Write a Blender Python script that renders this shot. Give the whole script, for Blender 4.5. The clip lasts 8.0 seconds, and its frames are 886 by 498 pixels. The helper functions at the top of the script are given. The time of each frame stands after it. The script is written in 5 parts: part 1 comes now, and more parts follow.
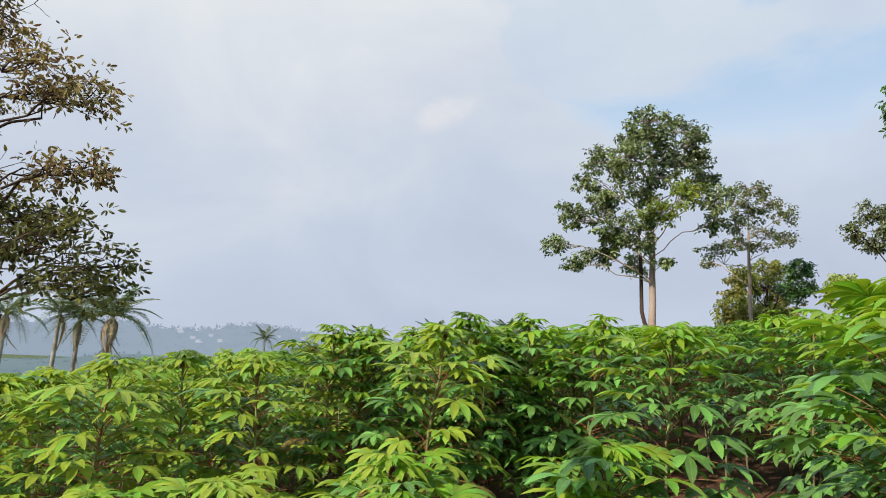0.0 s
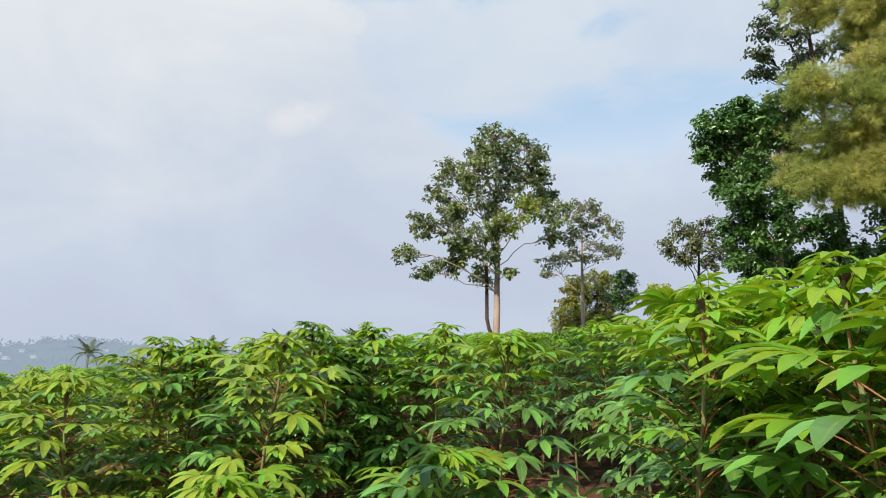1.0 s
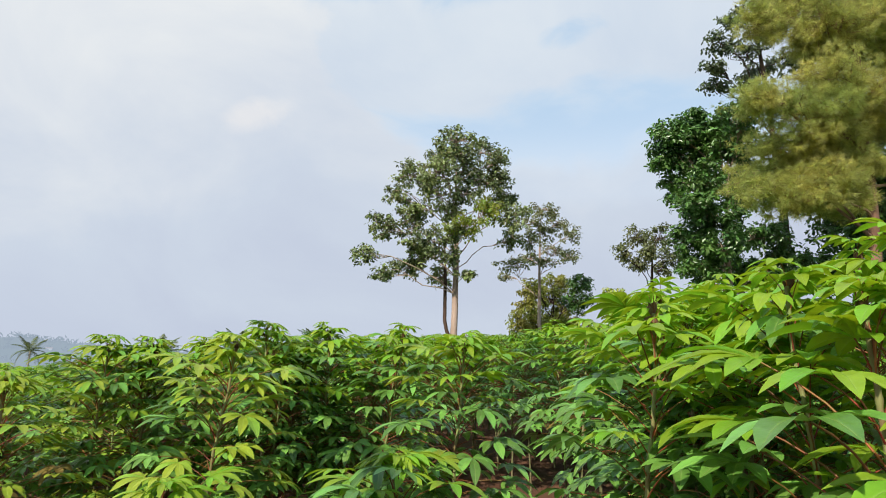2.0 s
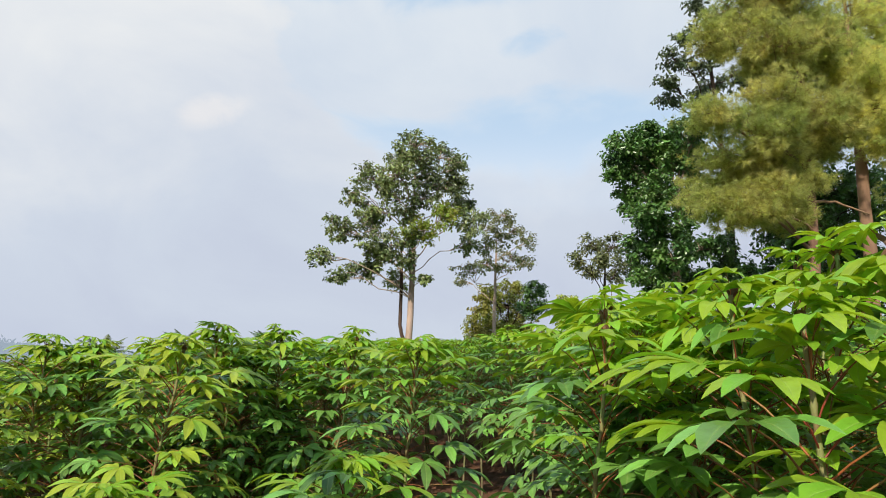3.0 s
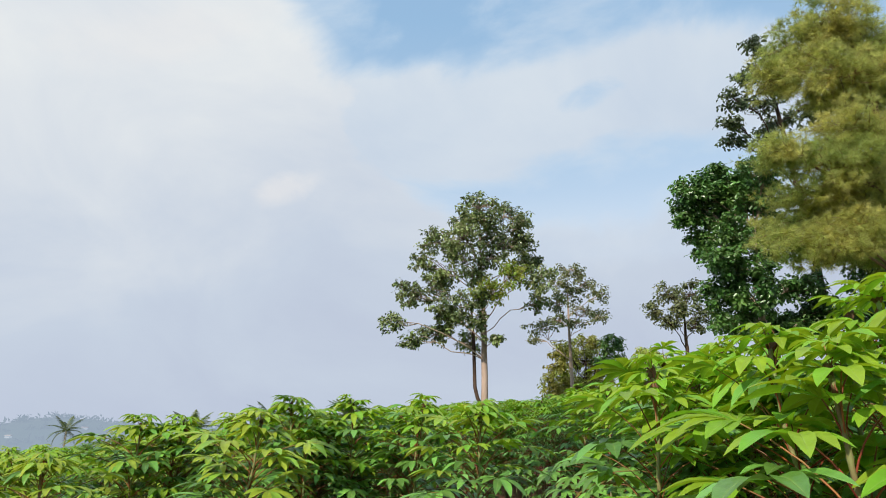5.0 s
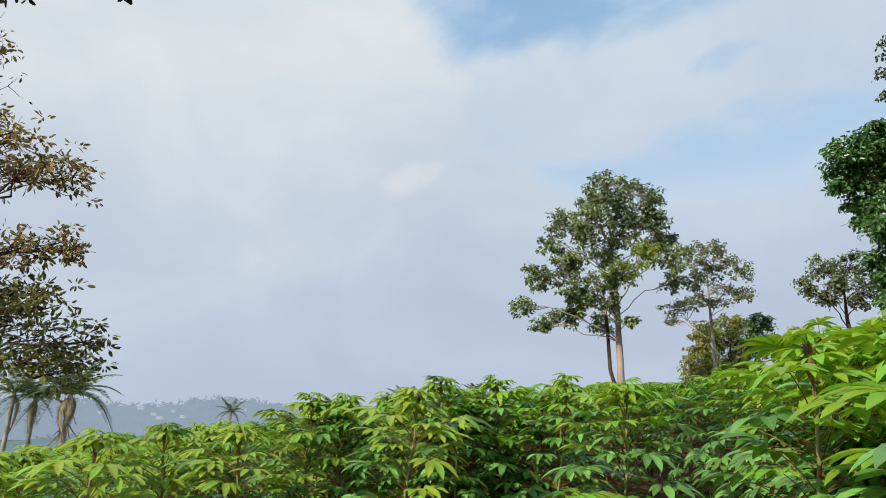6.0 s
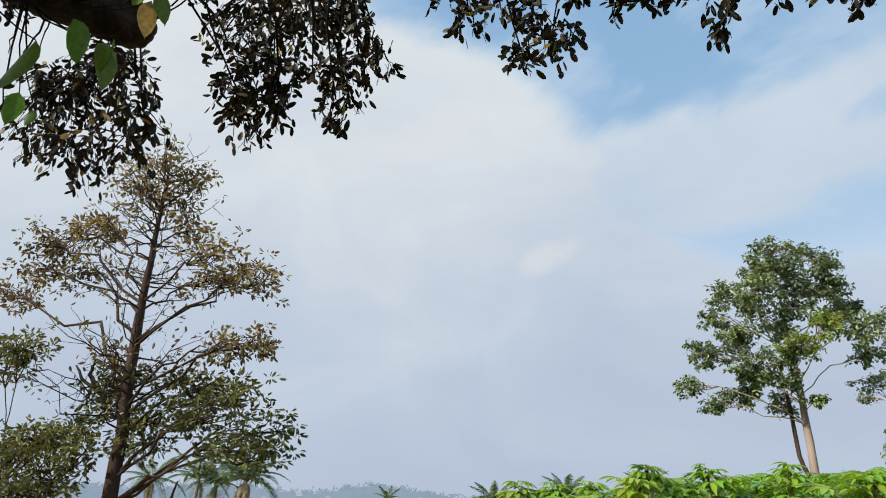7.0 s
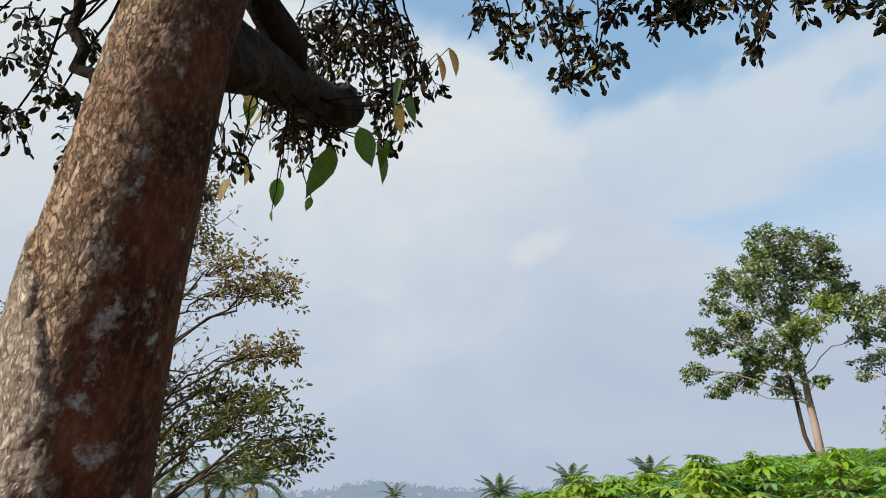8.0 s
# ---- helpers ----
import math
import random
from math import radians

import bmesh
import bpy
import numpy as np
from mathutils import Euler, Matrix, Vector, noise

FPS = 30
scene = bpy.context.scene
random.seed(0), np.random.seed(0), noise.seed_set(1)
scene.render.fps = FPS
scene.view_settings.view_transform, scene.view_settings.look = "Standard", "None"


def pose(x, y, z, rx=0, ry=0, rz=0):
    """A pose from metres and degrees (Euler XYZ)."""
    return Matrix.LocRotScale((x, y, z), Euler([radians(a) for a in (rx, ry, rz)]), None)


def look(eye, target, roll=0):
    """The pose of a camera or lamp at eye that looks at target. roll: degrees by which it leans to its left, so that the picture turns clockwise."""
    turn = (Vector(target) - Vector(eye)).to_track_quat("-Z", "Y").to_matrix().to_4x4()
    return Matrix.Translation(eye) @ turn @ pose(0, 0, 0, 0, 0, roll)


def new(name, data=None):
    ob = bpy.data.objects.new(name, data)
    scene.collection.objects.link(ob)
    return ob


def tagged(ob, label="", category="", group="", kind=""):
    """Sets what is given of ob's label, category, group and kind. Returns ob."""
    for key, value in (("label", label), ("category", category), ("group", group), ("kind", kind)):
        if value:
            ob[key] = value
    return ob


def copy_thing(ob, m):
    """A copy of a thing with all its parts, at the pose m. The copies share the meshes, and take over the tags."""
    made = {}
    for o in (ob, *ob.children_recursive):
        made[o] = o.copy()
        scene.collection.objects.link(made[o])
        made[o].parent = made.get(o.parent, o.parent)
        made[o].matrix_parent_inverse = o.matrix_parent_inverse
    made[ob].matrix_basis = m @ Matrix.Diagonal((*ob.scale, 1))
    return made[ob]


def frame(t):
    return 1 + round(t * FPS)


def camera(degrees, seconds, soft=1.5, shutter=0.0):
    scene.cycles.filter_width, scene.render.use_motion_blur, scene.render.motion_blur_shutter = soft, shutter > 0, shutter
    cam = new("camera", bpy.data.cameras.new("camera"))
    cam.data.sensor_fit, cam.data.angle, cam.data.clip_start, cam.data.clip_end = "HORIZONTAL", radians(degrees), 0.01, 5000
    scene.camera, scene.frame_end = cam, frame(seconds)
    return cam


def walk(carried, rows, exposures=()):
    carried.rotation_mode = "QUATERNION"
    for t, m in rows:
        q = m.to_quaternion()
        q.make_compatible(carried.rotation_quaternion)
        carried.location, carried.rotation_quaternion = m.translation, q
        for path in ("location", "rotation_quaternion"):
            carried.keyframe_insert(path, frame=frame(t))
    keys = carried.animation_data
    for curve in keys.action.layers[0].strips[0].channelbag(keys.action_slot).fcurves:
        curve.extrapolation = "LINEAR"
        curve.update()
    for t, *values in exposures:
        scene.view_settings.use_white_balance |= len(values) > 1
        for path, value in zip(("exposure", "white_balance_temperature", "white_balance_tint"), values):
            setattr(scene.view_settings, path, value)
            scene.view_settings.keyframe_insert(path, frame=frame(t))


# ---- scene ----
cam = camera(70.9, 8.0, soft=1.0)
PATH = [
    (0, (0.043, 0.755, 1.599), (-0.172, 2.717, 1.921), 3.31),
    (0.1, (0.052, 0.760, 1.599), (-0.070, 2.730, 1.917), 2.55),
    (0.2, (0.061, 0.764, 1.599), (0.025, 2.738, 1.921), 3.15),
    (0.3, (0.070, 0.769, 1.599), (0.115, 2.740, 1.933), 1.05),
    (0.5, (0.087, 0.778, 1.599), (0.254, 2.742, 1.935), 1.76),
    (1, (0.090, 0.782, 1.605), (0.343, 2.731, 1.975), 1.78),
    (1.5, (0.093, 0.788, 1.604), (0.393, 2.730, 1.975), 1.70),
    (3, (0.102, 0.791, 1.600), (0.616, 2.682, 1.999), 2.69),
    (3.5, (0.100, 0.784, 1.606), (0.590, 2.683, 1.998), 1.83),
    (4, (0.103, 0.776, 1.611), (0.591, 2.671, 2.027), 1.39),
    (4.2, (0.096, 0.756, 1.623), (0.593, 2.642, 2.066), 1.31),
    (5.3, (0.165, 0.599, 1.605), (0.234, 2.506, 2.203), 2.38),
    (5.5, (0.152, 0.581, 1.601), (0.072, 2.511, 2.120), 4.12),
    (5.6, (0.134, 0.556, 1.595), (0.019, 2.491, 2.087), 4.21),
    (5.8, (0.099, 0.506, 1.584), (-0.061, 2.432, 2.099), 3.91),
    (6, (0.063, 0.456, 1.572), (-0.056, 2.382, 2.098), 1.15),
    (6.1, (0.023, 0.424, 1.569), (-0.112, 2.348, 2.101), -0.05),
    (6.3, (-0.056, 0.361, 1.564), (-0.295, 2.272, 2.104), 1.72),
    (6.4, (-0.096, 0.329, 1.561), (-0.384, 2.218, 2.152), 1.84),
    (6.5, (-0.136, 0.298, 1.558), (-0.444, 2.160, 2.220), -0.28),
    (6.6, (-0.153, 0.223, 1.577), (-0.501, 2.065, 2.274), -1.24),
    (6.7, (-0.197, 0.205, 1.556), (-0.609, 2.022, 2.285), -1.55),
    (6.8, (-0.217, 0.155, 1.555), (-0.734, 1.944, 2.283), 0.71),
    (7, (-0.288, 0.066, 1.554), (-0.831, 1.835, 2.313), 2.11),
    (7.1, (-0.315, 0.043, 1.579), (-0.806, 1.805, 2.388), 3.43),
    (7.2, (-0.339, -0.003, 1.574), (-0.812, 1.764, 2.384), 3.52),
    (7.3, (-0.367, -0.081, 1.573), (-0.818, 1.714, 2.331), 2.66),
    (7.4, (-0.406, -0.175, 1.565), (-0.861, 1.632, 2.291), 1.71),
    (7.5, (-0.436, -0.253, 1.554), (-0.953, 1.542, 2.269), 2.27),
    (7.6, (-0.492, -0.250, 1.582), (-1.057, 1.528, 2.301), 2.23),
    (7.7, (-0.535, -0.289, 1.581), (-1.108, 1.472, 2.335), 2.81),
    (7.8, (-0.608, -0.353, 1.568), (-1.171, 1.398, 2.353), 2.31),
    (7.9, (-0.660, -0.375, 1.593), (-1.235, 1.387, 2.345), 1.81),
    (8, (-0.715, -0.390, 1.572), (-1.227, 1.394, 2.316), -0.58),
]
walk(cam, [(t, look(eye, target, roll)) for t, eye, target, roll in PATH], [(0.0, 0.06, 6600, 9.0), (1.5, 0.13, 6700, 8.0), (3.5, 0.17, 6850, 9.0), (5.5, 0.02, 6550, 7.0), (7.0, -0.05, 6400, 6.5), (8.0, -0.05, 6450, 6.0)])

# ---- world, sun, exposure ----
SUN_AZ = radians(138.0)     # from +y towards -x
SUN_EL = radians(38.0)
SUN_DIR = Vector((-math.sin(SUN_AZ) * math.cos(SUN_EL), math.cos(SUN_AZ) * math.cos(SUN_EL), math.sin(SUN_EL)))
sun_data = bpy.data.lights.new("sun", "SUN")
sun_data.energy, sun_data.angle, sun_data.color = 5.0, radians(0.7), (1.0, 0.93, 0.80)
sun = new("sun", sun_data)
sun.matrix_world = look(SUN_DIR * 50, (0, 0, 0))


def link(tree, a, ai, b, bi):
    tree.links.new(a.outputs[ai], b.inputs[bi])


def math_node(tree, op, a=None, b=None, clamp=False):
    n = tree.nodes.new("ShaderNodeMath")
    n.operation, n.use_clamp = op, clamp
    for k, v in ((0, a), (1, b)):
        if isinstance(v, (int, float)):
            n.inputs[k].default_value = v
        elif v is not None:
            tree.links.new(v, n.inputs[k])
    return n.outputs[0]


def ramp_node(tree, fac, stops):
    n = tree.nodes.new("ShaderNodeValToRGB")
    tree.links.new(fac, n.inputs[0])
    els = n.color_ramp.elements
    while len(els) < len(stops):
        els.new(0.5)
    for e, (p, c) in zip(els, stops):
        e.position, e.color = p, (*c, 1.0)
    return n.outputs[0]


def build_world():
    w = bpy.data.worlds.new("sky")
    scene.world = w
    w.use_nodes = True
    t = w.node_tree
    t.nodes.clear()
    out = t.nodes.new("ShaderNodeOutputWorld")
    sky = t.nodes.new("ShaderNodeTexSky")
    sky.sky_type, sky.sun_disc = "NISHITA", False
    sky.sun_elevation, sky.sun_rotation = SUN_EL, -SUN_AZ
    sky.air_density, sky.dust_density, sky.ozone_density = 1.0, 0.6, 2.0
    bg_sky = t.nodes.new("ShaderNodeBackground")
    bg_sky.inputs[1].default_value = 0.145
    link(t, sky, 0, bg_sky, 0)
    co = t.nodes.new("ShaderNodeTexCoord")
    sep = t.nodes.new("ShaderNodeSeparateXYZ")
    link(t, co, "Generated", sep, 0)
    x, y, z = sep.outputs[0], sep.outputs[1], sep.outputs[2]
    def dot(nx, ny, nz):
        d = t.nodes.new("ShaderNodeVectorMath")
        d.operation = "DOT_PRODUCT"
        link(t, co, "Generated", d, 0)
        d.inputs[1].default_value = (nx, ny, nz)
        return d.outputs["Value"]

    def cloud_noise(scale, detail, rough, stretch, warp=0.0):
        mp = t.nodes.new("ShaderNodeMapping")
        mp.inputs["Location"].default_value = (0.33, 0.0, 0.25)
        mp.inputs["Rotation"].default_value = (0, radians(30), 0)
        mp.inputs["Scale"].default_value = (1.0, 1.0, stretch)
        link(t, co, "Generated", mp, 0)
        nz = t.nodes.new("ShaderNodeTexNoise")
        nz.inputs["Scale"].default_value, nz.inputs["Detail"].default_value = scale, detail
        nz.inputs["Roughness"].default_value, nz.inputs["Distortion"].default_value = rough, warp
        link(t, mp, 0, nz, "Vector")
        return nz.outputs[0]

    def smooth(v, lo, hi):
        n = t.nodes.new("ShaderNodeMapRange")
        n.interpolation_type = "SMOOTHSTEP"
        t.links.new(v, n.inputs[0])
        n.inputs[1].default_value, n.inputs[2].default_value = lo, hi
        return n.outputs[0]

    ragged = math_node(t, "SUBTRACT", cloud_noise(3.2, 8, 0.55, 1.5, 0.4), 0.5)
    # a closed bank of thin cloud to the left, broken blue to the right with one long cloud in it
    edge = math_node(t, "ADD", dot(-0.665, 0.343, -0.663), math_node(t, "MULTIPLY", ragged, 0.32))
    bank = smooth(edge, -0.075, 0.02)
    lie = math_node(t, "ADD", dot(0.158, 0.387, -0.748), math_node(t, "MULTIPLY", ragged, 0.20))
    band = math_node(t, "SUBTRACT", 1.0, smooth(math_node(t, "ABSOLUTE", lie), 0.040, 0.092))
    puffs = smooth(ragged, 0.02, 0.20)
    low = math_node(t, "MAXIMUM", smooth(z, 0.38, 0.24), math_node(t, "MULTIPLY", smooth(lie, 0.10, 0.17), 0.85))
    cover = math_node(t, "MAXIMUM", math_node(t, "MAXIMUM", bank, math_node(t, "MULTIPLY", band, 0.85)), math_node(t, "MAXIMUM", low, math_node(t, "MULTIPLY", puffs, 0.6)))
    soft = cloud_noise(2.4, 6, 0.55, 1.6, 0.5)
    tone = math_node(t, "ADD", math_node(t, "MULTIPLY", z, 0.90), math_node(t, "MULTIPLY", soft, 0.80))
    tone = math_node(t, "SUBTRACT", tone, 0.10)
    tone = math_node(t, "SUBTRACT", tone, math_node(t, "MULTIPLY", x, 0.10))
    thick = ramp_node(t, tone, [(0.0, (0.32, 0.41, 0.58)), (0.24, (0.48, 0.54, 0.69)), (0.50, (0.54, 0.61, 0.74)), (0.88, (0.76, 0.79, 0.83))])
    wisp = math_node(t, "SUBTRACT", cloud_noise(9.0, 7, 0.6, 1.4, 0.6), 0.5)

    def puff(centre, along, long, short):
        c, a = Vector(centre).normalized(), Vector(along)
        a = (a - c * a.dot(c)).normalized()
        b = c.cross(a)
        u, v = math_node(t, "DIVIDE", dot(*a), long), math_node(t, "DIVIDE", dot(*b), short)
        far = math_node(t, "ADD", math_node(t, "MULTIPLY", u, u), math_node(t, "MULTIPLY", v, v))
        return math_node(t, "MULTIPLY", smooth(math_node(t, "ADD", math_node(t, "SUBTRACT", 1.0, far), math_node(t, "MULTIPLY", wisp, 3.5)), -0.2, 1.4), smooth(dot(*c), 0.5, 0.8))

    glints = math_node(t, "MAXIMUM", puff((-0.113, 0.923, 0.366), (0.097, -0.006, 0.047), 0.062, 0.026), math_node(t, "MULTIPLY", puff((-0.30, 0.79, 0.525), (0.25, 0.03, 0.10), 0.16, 0.045), 0.7))
    # one small blue hole in the long cloud
    hole = math_node(t, "MULTIPLY", puff((0.341, 0.798, 0.498), (0.9, -0.3, 0.25), 0.055, 0.022), 0.6)
    cover = math_node(t, "MULTIPLY", cover, math_node(t, "SUBTRACT", 1.0, hole))
    bright = t.nodes.new("ShaderNodeMix")
    bright.data_type = "RGBA"
    t.links.new(math_node(t, "MULTIPLY", glints, 0.5), bright.inputs[0])
    t.links.new(thick, bright.inputs[6])
    bright.inputs[7].default_value = (0.82, 0.80, 0.81, 1)
    thick = bright.outputs[2]
    blend = t.nodes.new("ShaderNodeMix")
    blend.data_type = "RGBA"
    t.links.new(cover, blend.inputs[0])
    gap = ramp_node(t, z, [(0.28, (0.76, 0.85, 0.96)), (0.42, (0.60, 0.78, 0.97)), (0.60, (0.42, 0.67, 0.96)), (0.9, (0.38, 0.62, 0.95))])
    t.links.new(gap, blend.inputs[6])
    t.links.new(thick, blend.inputs[7])
    col = blend.outputs[2]
    cover = math_node(t, "MULTIPLY_ADD", cover, 0.42)
    cover.node.inputs[2].default_value = 0.58
    bg_cloud = t.nodes.new("ShaderNodeBackground")
    bg_cloud.inputs[1].default_value = 1.0
    t.links.new(col, bg_cloud.inputs[0])
    mix = t.nodes.new("ShaderNodeMixShader")
    t.links.new(cover, mix.inputs[0])
    link(t, bg_sky, 0, mix, 1)
    link(t, bg_cloud, 0, mix, 2)
    link(t, mix, 0, out, 0)


build_world()
scene.view_settings.exposure = 0.0

# ---- materials ----


def material(name, color, rough=0.6, vary=0.25, hue=0.02, grain=18.0, bump=0.0, bump_scale=40.0, translucent=0.0, haze_glow=None, second=None, second_scale=3.0, island=False, spec=0.4, stretch=(1, 1, 1), clumpy=False, rib=False):
    """A procedural surface: base colour, variation at two scales and per piece, relief, light let through."""
    m = bpy.data.materials.new(name)
    m.use_nodes = True
    t = m.node_tree
    t.nodes.clear()
    out = t.nodes.new("ShaderNodeOutputMaterial")
    bs = t.nodes.new("ShaderNodeBsdfPrincipled")
    bs.inputs["Roughness"].default_value = rough
    bs.inputs["Specular IOR Level"].default_value = spec
    co = t.nodes.new("ShaderNodeTexCoord")
    mp = t.nodes.new("ShaderNodeMapping")
    mp.inputs["Scale"].default_value = stretch
    link(t, co, "Object", mp, 0)
    fine = t.nodes.new("ShaderNodeTexNoise")
    fine.inputs["Scale"].default_value, fine.inputs["Detail"].default_value = grain, 5.0
    link(t, mp, 0, fine, "Vector")
    broad = t.nodes.new("ShaderNodeTexNoise")
    broad.inputs["Scale"].default_value, broad.inputs["Detail"].default_value = second_scale, 4.0
    link(t, mp, 0, broad, "Vector")
    geo = t.nodes.new("ShaderNodeNewGeometry")
    info = t.nodes.new("ShaderNodeObjectInfo")
    rnd = geo.outputs["Random Per Island"] if island else info.outputs["Random"]
    base = t.nodes.new("ShaderNodeMix")
    base.data_type = "RGBA"
    base.inputs[6].default_value = (*color, 1)
    base.inputs[7].default_value = (*(second or color), 1)
    fac = math_node(t, "MULTIPLY_ADD", broad.outputs[0], 3.2, True)
    fac.node.inputs[2].default_value = -1.15
    if island and second:
        fac = math_node(t, "ADD", math_node(t, "MULTIPLY", fac, 0.75 if clumpy else 0.45), math_node(t, "MULTIPLY", rnd, 0.32 if clumpy else 0.6), True)
    t.links.new(fac, base.inputs[0])
    hsv = t.nodes.new("ShaderNodeHueSaturation")
    t.links.new(base.outputs[2], hsv.inputs["Color"])
    val = math_node(t, "ADD", math_node(t, "MULTIPLY", fine.outputs[0], vary * 1.6), math_node(t, "MULTIPLY", rnd, vary))
    if island:
        val = math_node(t, "ADD", val, math_node(t, "MULTIPLY", info.outputs["Random"], vary * 0.8))
        val = math_node(t, "SUBTRACT", val, vary * 0.4)
    val = math_node(t, "ADD", val, 1.0 - vary * 1.3)
    t.links.new(val, hsv.inputs["Value"])
    h = math_node(t, "ADD", math_node(t, "MULTIPLY", rnd, hue * 2), 0.5 - hue)
    t.links.new(h, hsv.inputs["Hue"])
    tint = hsv.outputs[0]
    if rib:
        # pale midrib, side veins and a slightly uneven blade
        at = t.nodes.new("ShaderNodeAttribute")
        at.attribute_name = "rib"
        line = math_node(t, "POWER", at.outputs["Fac"], 14.0)
        pale = t.nodes.new("ShaderNodeMix")
        pale.data_type = "RGBA"
        t.links.new(math_node(t, "MULTIPLY", line, 0.32), pale.inputs[0])
        t.links.new(tint, pale.inputs[6])
        pale.inputs[7].default_value = (0.40, 0.50, 0.16, 1)
        tint = pale.outputs[2]
        tex = t.nodes.new("ShaderNodeTexNoise")
        tex.inputs["Scale"].default_value, tex.inputs["Detail"].default_value = 45, 3.0
        link(t, co, "Object", tex, "Vector")
        bp = t.nodes.new("ShaderNodeBump")
        bp.inputs["Strength"].default_value, bp.inputs["Distance"].default_value = 0.5, 0.006
        t.links.new(math_node(t, "SUBTRACT", tex.outputs[0], math_node(t, "MULTIPLY", line, 0.4)), bp.inputs["Height"])
        link(t, bp, 0, bs, "Normal")
    t.links.new(tint, bs.inputs["Base Color"])
    if bump:
        tex = t.nodes.new("ShaderNodeTexNoise")
        tex.inputs["Scale"].default_value, tex.inputs["Detail"].default_value = bump_scale, 6.0
        link(t, mp, 0, tex, "Vector")
        bp = t.nodes.new("ShaderNodeBump")
        bp.inputs["Strength"].default_value, bp.inputs["Distance"].default_value = min(1.0, bump), 0.02
        link(t, tex, 0, bp, "Height")
        link(t, bp, 0, bs, "Normal")
    last = bs
    if translucent:
        tr = t.nodes.new("ShaderNodeBsdfTranslucent")
        bright = t.nodes.new("ShaderNodeHueSaturation")
        bright.inputs["Value"].default_value, bright.inputs["Saturation"].default_value, bright.inputs["Hue"].default_value = 1.5, 1.05, 0.485
        t.links.new(hsv.outputs[0], bright.inputs["Color"])
        link(t, bright, 0, tr, 0)
        mix = t.nodes.new("ShaderNodeMixShader")
        mix.inputs[0].default_value = translucent
        link(t, bs, 0, mix, 1)
        link(t, tr, 0, mix, 2)
        last = mix
    # flat emission laid over the surface to stand for haze
    if haze_glow:
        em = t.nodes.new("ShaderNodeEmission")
        em.inputs[0].default_value, em.inputs[1].default_value = (*haze_glow[:3], 1), 1.0
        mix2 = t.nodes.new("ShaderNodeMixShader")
        mix2.inputs[0].default_value = haze_glow[3]
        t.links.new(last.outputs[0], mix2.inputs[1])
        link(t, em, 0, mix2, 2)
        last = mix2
    link(t, last, 0, out, 0)
    return m


LEAF_YOUNG = material("cassava_leaf_young", (0.28, 0.44, 0.034), 0.42, 0.32, 0.018, 30, translucent=0.32, second=(0.15, 0.34, 0.030), second_scale=5, island=True, spec=0.42, rib=True)
LEAF_LIME = material("cassava_leaf_lime", (0.36, 0.46, 0.045), 0.42, 0.30, 0.018, 30, translucent=0.28, second=(0.22, 0.38, 0.05), second_scale=5, island=True, spec=0.4, rib=True)
LEAF_MATURE = material("cassava_leaf_mature", (0.055, 0.185, 0.034), 0.36, 0.42, 0.02, 30, translucent=0.17, second=(0.22, 0.41, 0.075), second_scale=4, island=True, spec=0.55, rib=True)
LEAF_OLD = material("cassava_leaf_old", (0.30, 0.24, 0.06), 0.6, 0.3, 0.02, 30, translucent=0.3, second=(0.20, 0.13, 0.05), island=True)
PETIOLE = material("red_petiole", (0.30, 0.05, 0.025), 0.5, 0.4, 0.02, 20, second=(0.12, 0.11, 0.030), second_scale=7)
STEM = material("cassava_stem", (0.20, 0.16, 0.09), 0.7, 0.3, 0.01, 60, bump=0.4, second=(0.13, 0.17, 0.06), second_scale=6)
STEM_TOP = material("cassava_green_stem", (0.22, 0.30, 0.10), 0.55, 0.25, 0.01, 40, second=(0.20, 0.13, 0.06), second_scale=12)
BUD = material("cassava_bud", (0.13, 0.07, 0.04), 0.6, 0.3, 0.02, 30, translucent=0.2)
BARK_PALE = material("pale_bark", (0.46, 0.34, 0.28), 0.85, 0.35, 0.01, 9, bump=0.7, bump_scale=12, second=(0.25, 0.18, 0.14), second_scale=1.6, stretch=(1, 1, 0.35), spec=0.12)
BARK_DARK = material("dark_bark", (0.05, 0.034, 0.025), 0.9, 0.35, 0.01, 14, bump=0.7, bump_scale=18, second=(0.10, 0.065, 0.05), second_scale=2.2, stretch=(1, 1, 0.4), spec=0.12)
# limbs and stub: the crown's shade is put into these near-black colours
BARK_LIMB = material("shaded_limb_bark", (0.013, 0.009, 0.007), 0.9, 0.6, 0.01, 30, bump=1.0, bump_scale=45, second=(0.035, 0.024, 0.017), second_scale=7, spec=0.08)
BARK_STUB = material("shaded_stub_bark", (0.012, 0.008, 0.006), 0.85, 0.6, 0.01, 40, bump=1.0, bump_scale=60, second=(0.045, 0.030, 0.021), second_scale=14, spec=0.15)
BARK_PINE = material("pine_bark", (0.33, 0.20, 0.13), 0.9, 0.4, 0.01, 8, bump=0.9, bump_scale=10, second=(0.15, 0.085, 0.06), second_scale=2.0, stretch=(1, 1, 0.4), spec=0.12)
FOLIAGE_TREE = material("tree_leaf", (0.045, 0.070, 0.026), 0.36, 0.55, 0.03, 8, translucent=0.16, second=(0.27, 0.315, 0.115), second_scale=1.0, island=True, spec=0.55, clumpy=True)
FOLIAGE_FRESH = material("fresh_tree_leaf", (0.36, 0.40, 0.06), 0.42, 0.4, 0.03, 8, translucent=0.25, second=(0.22, 0.29, 0.05), second_scale=1.2, island=True, clumpy=True)
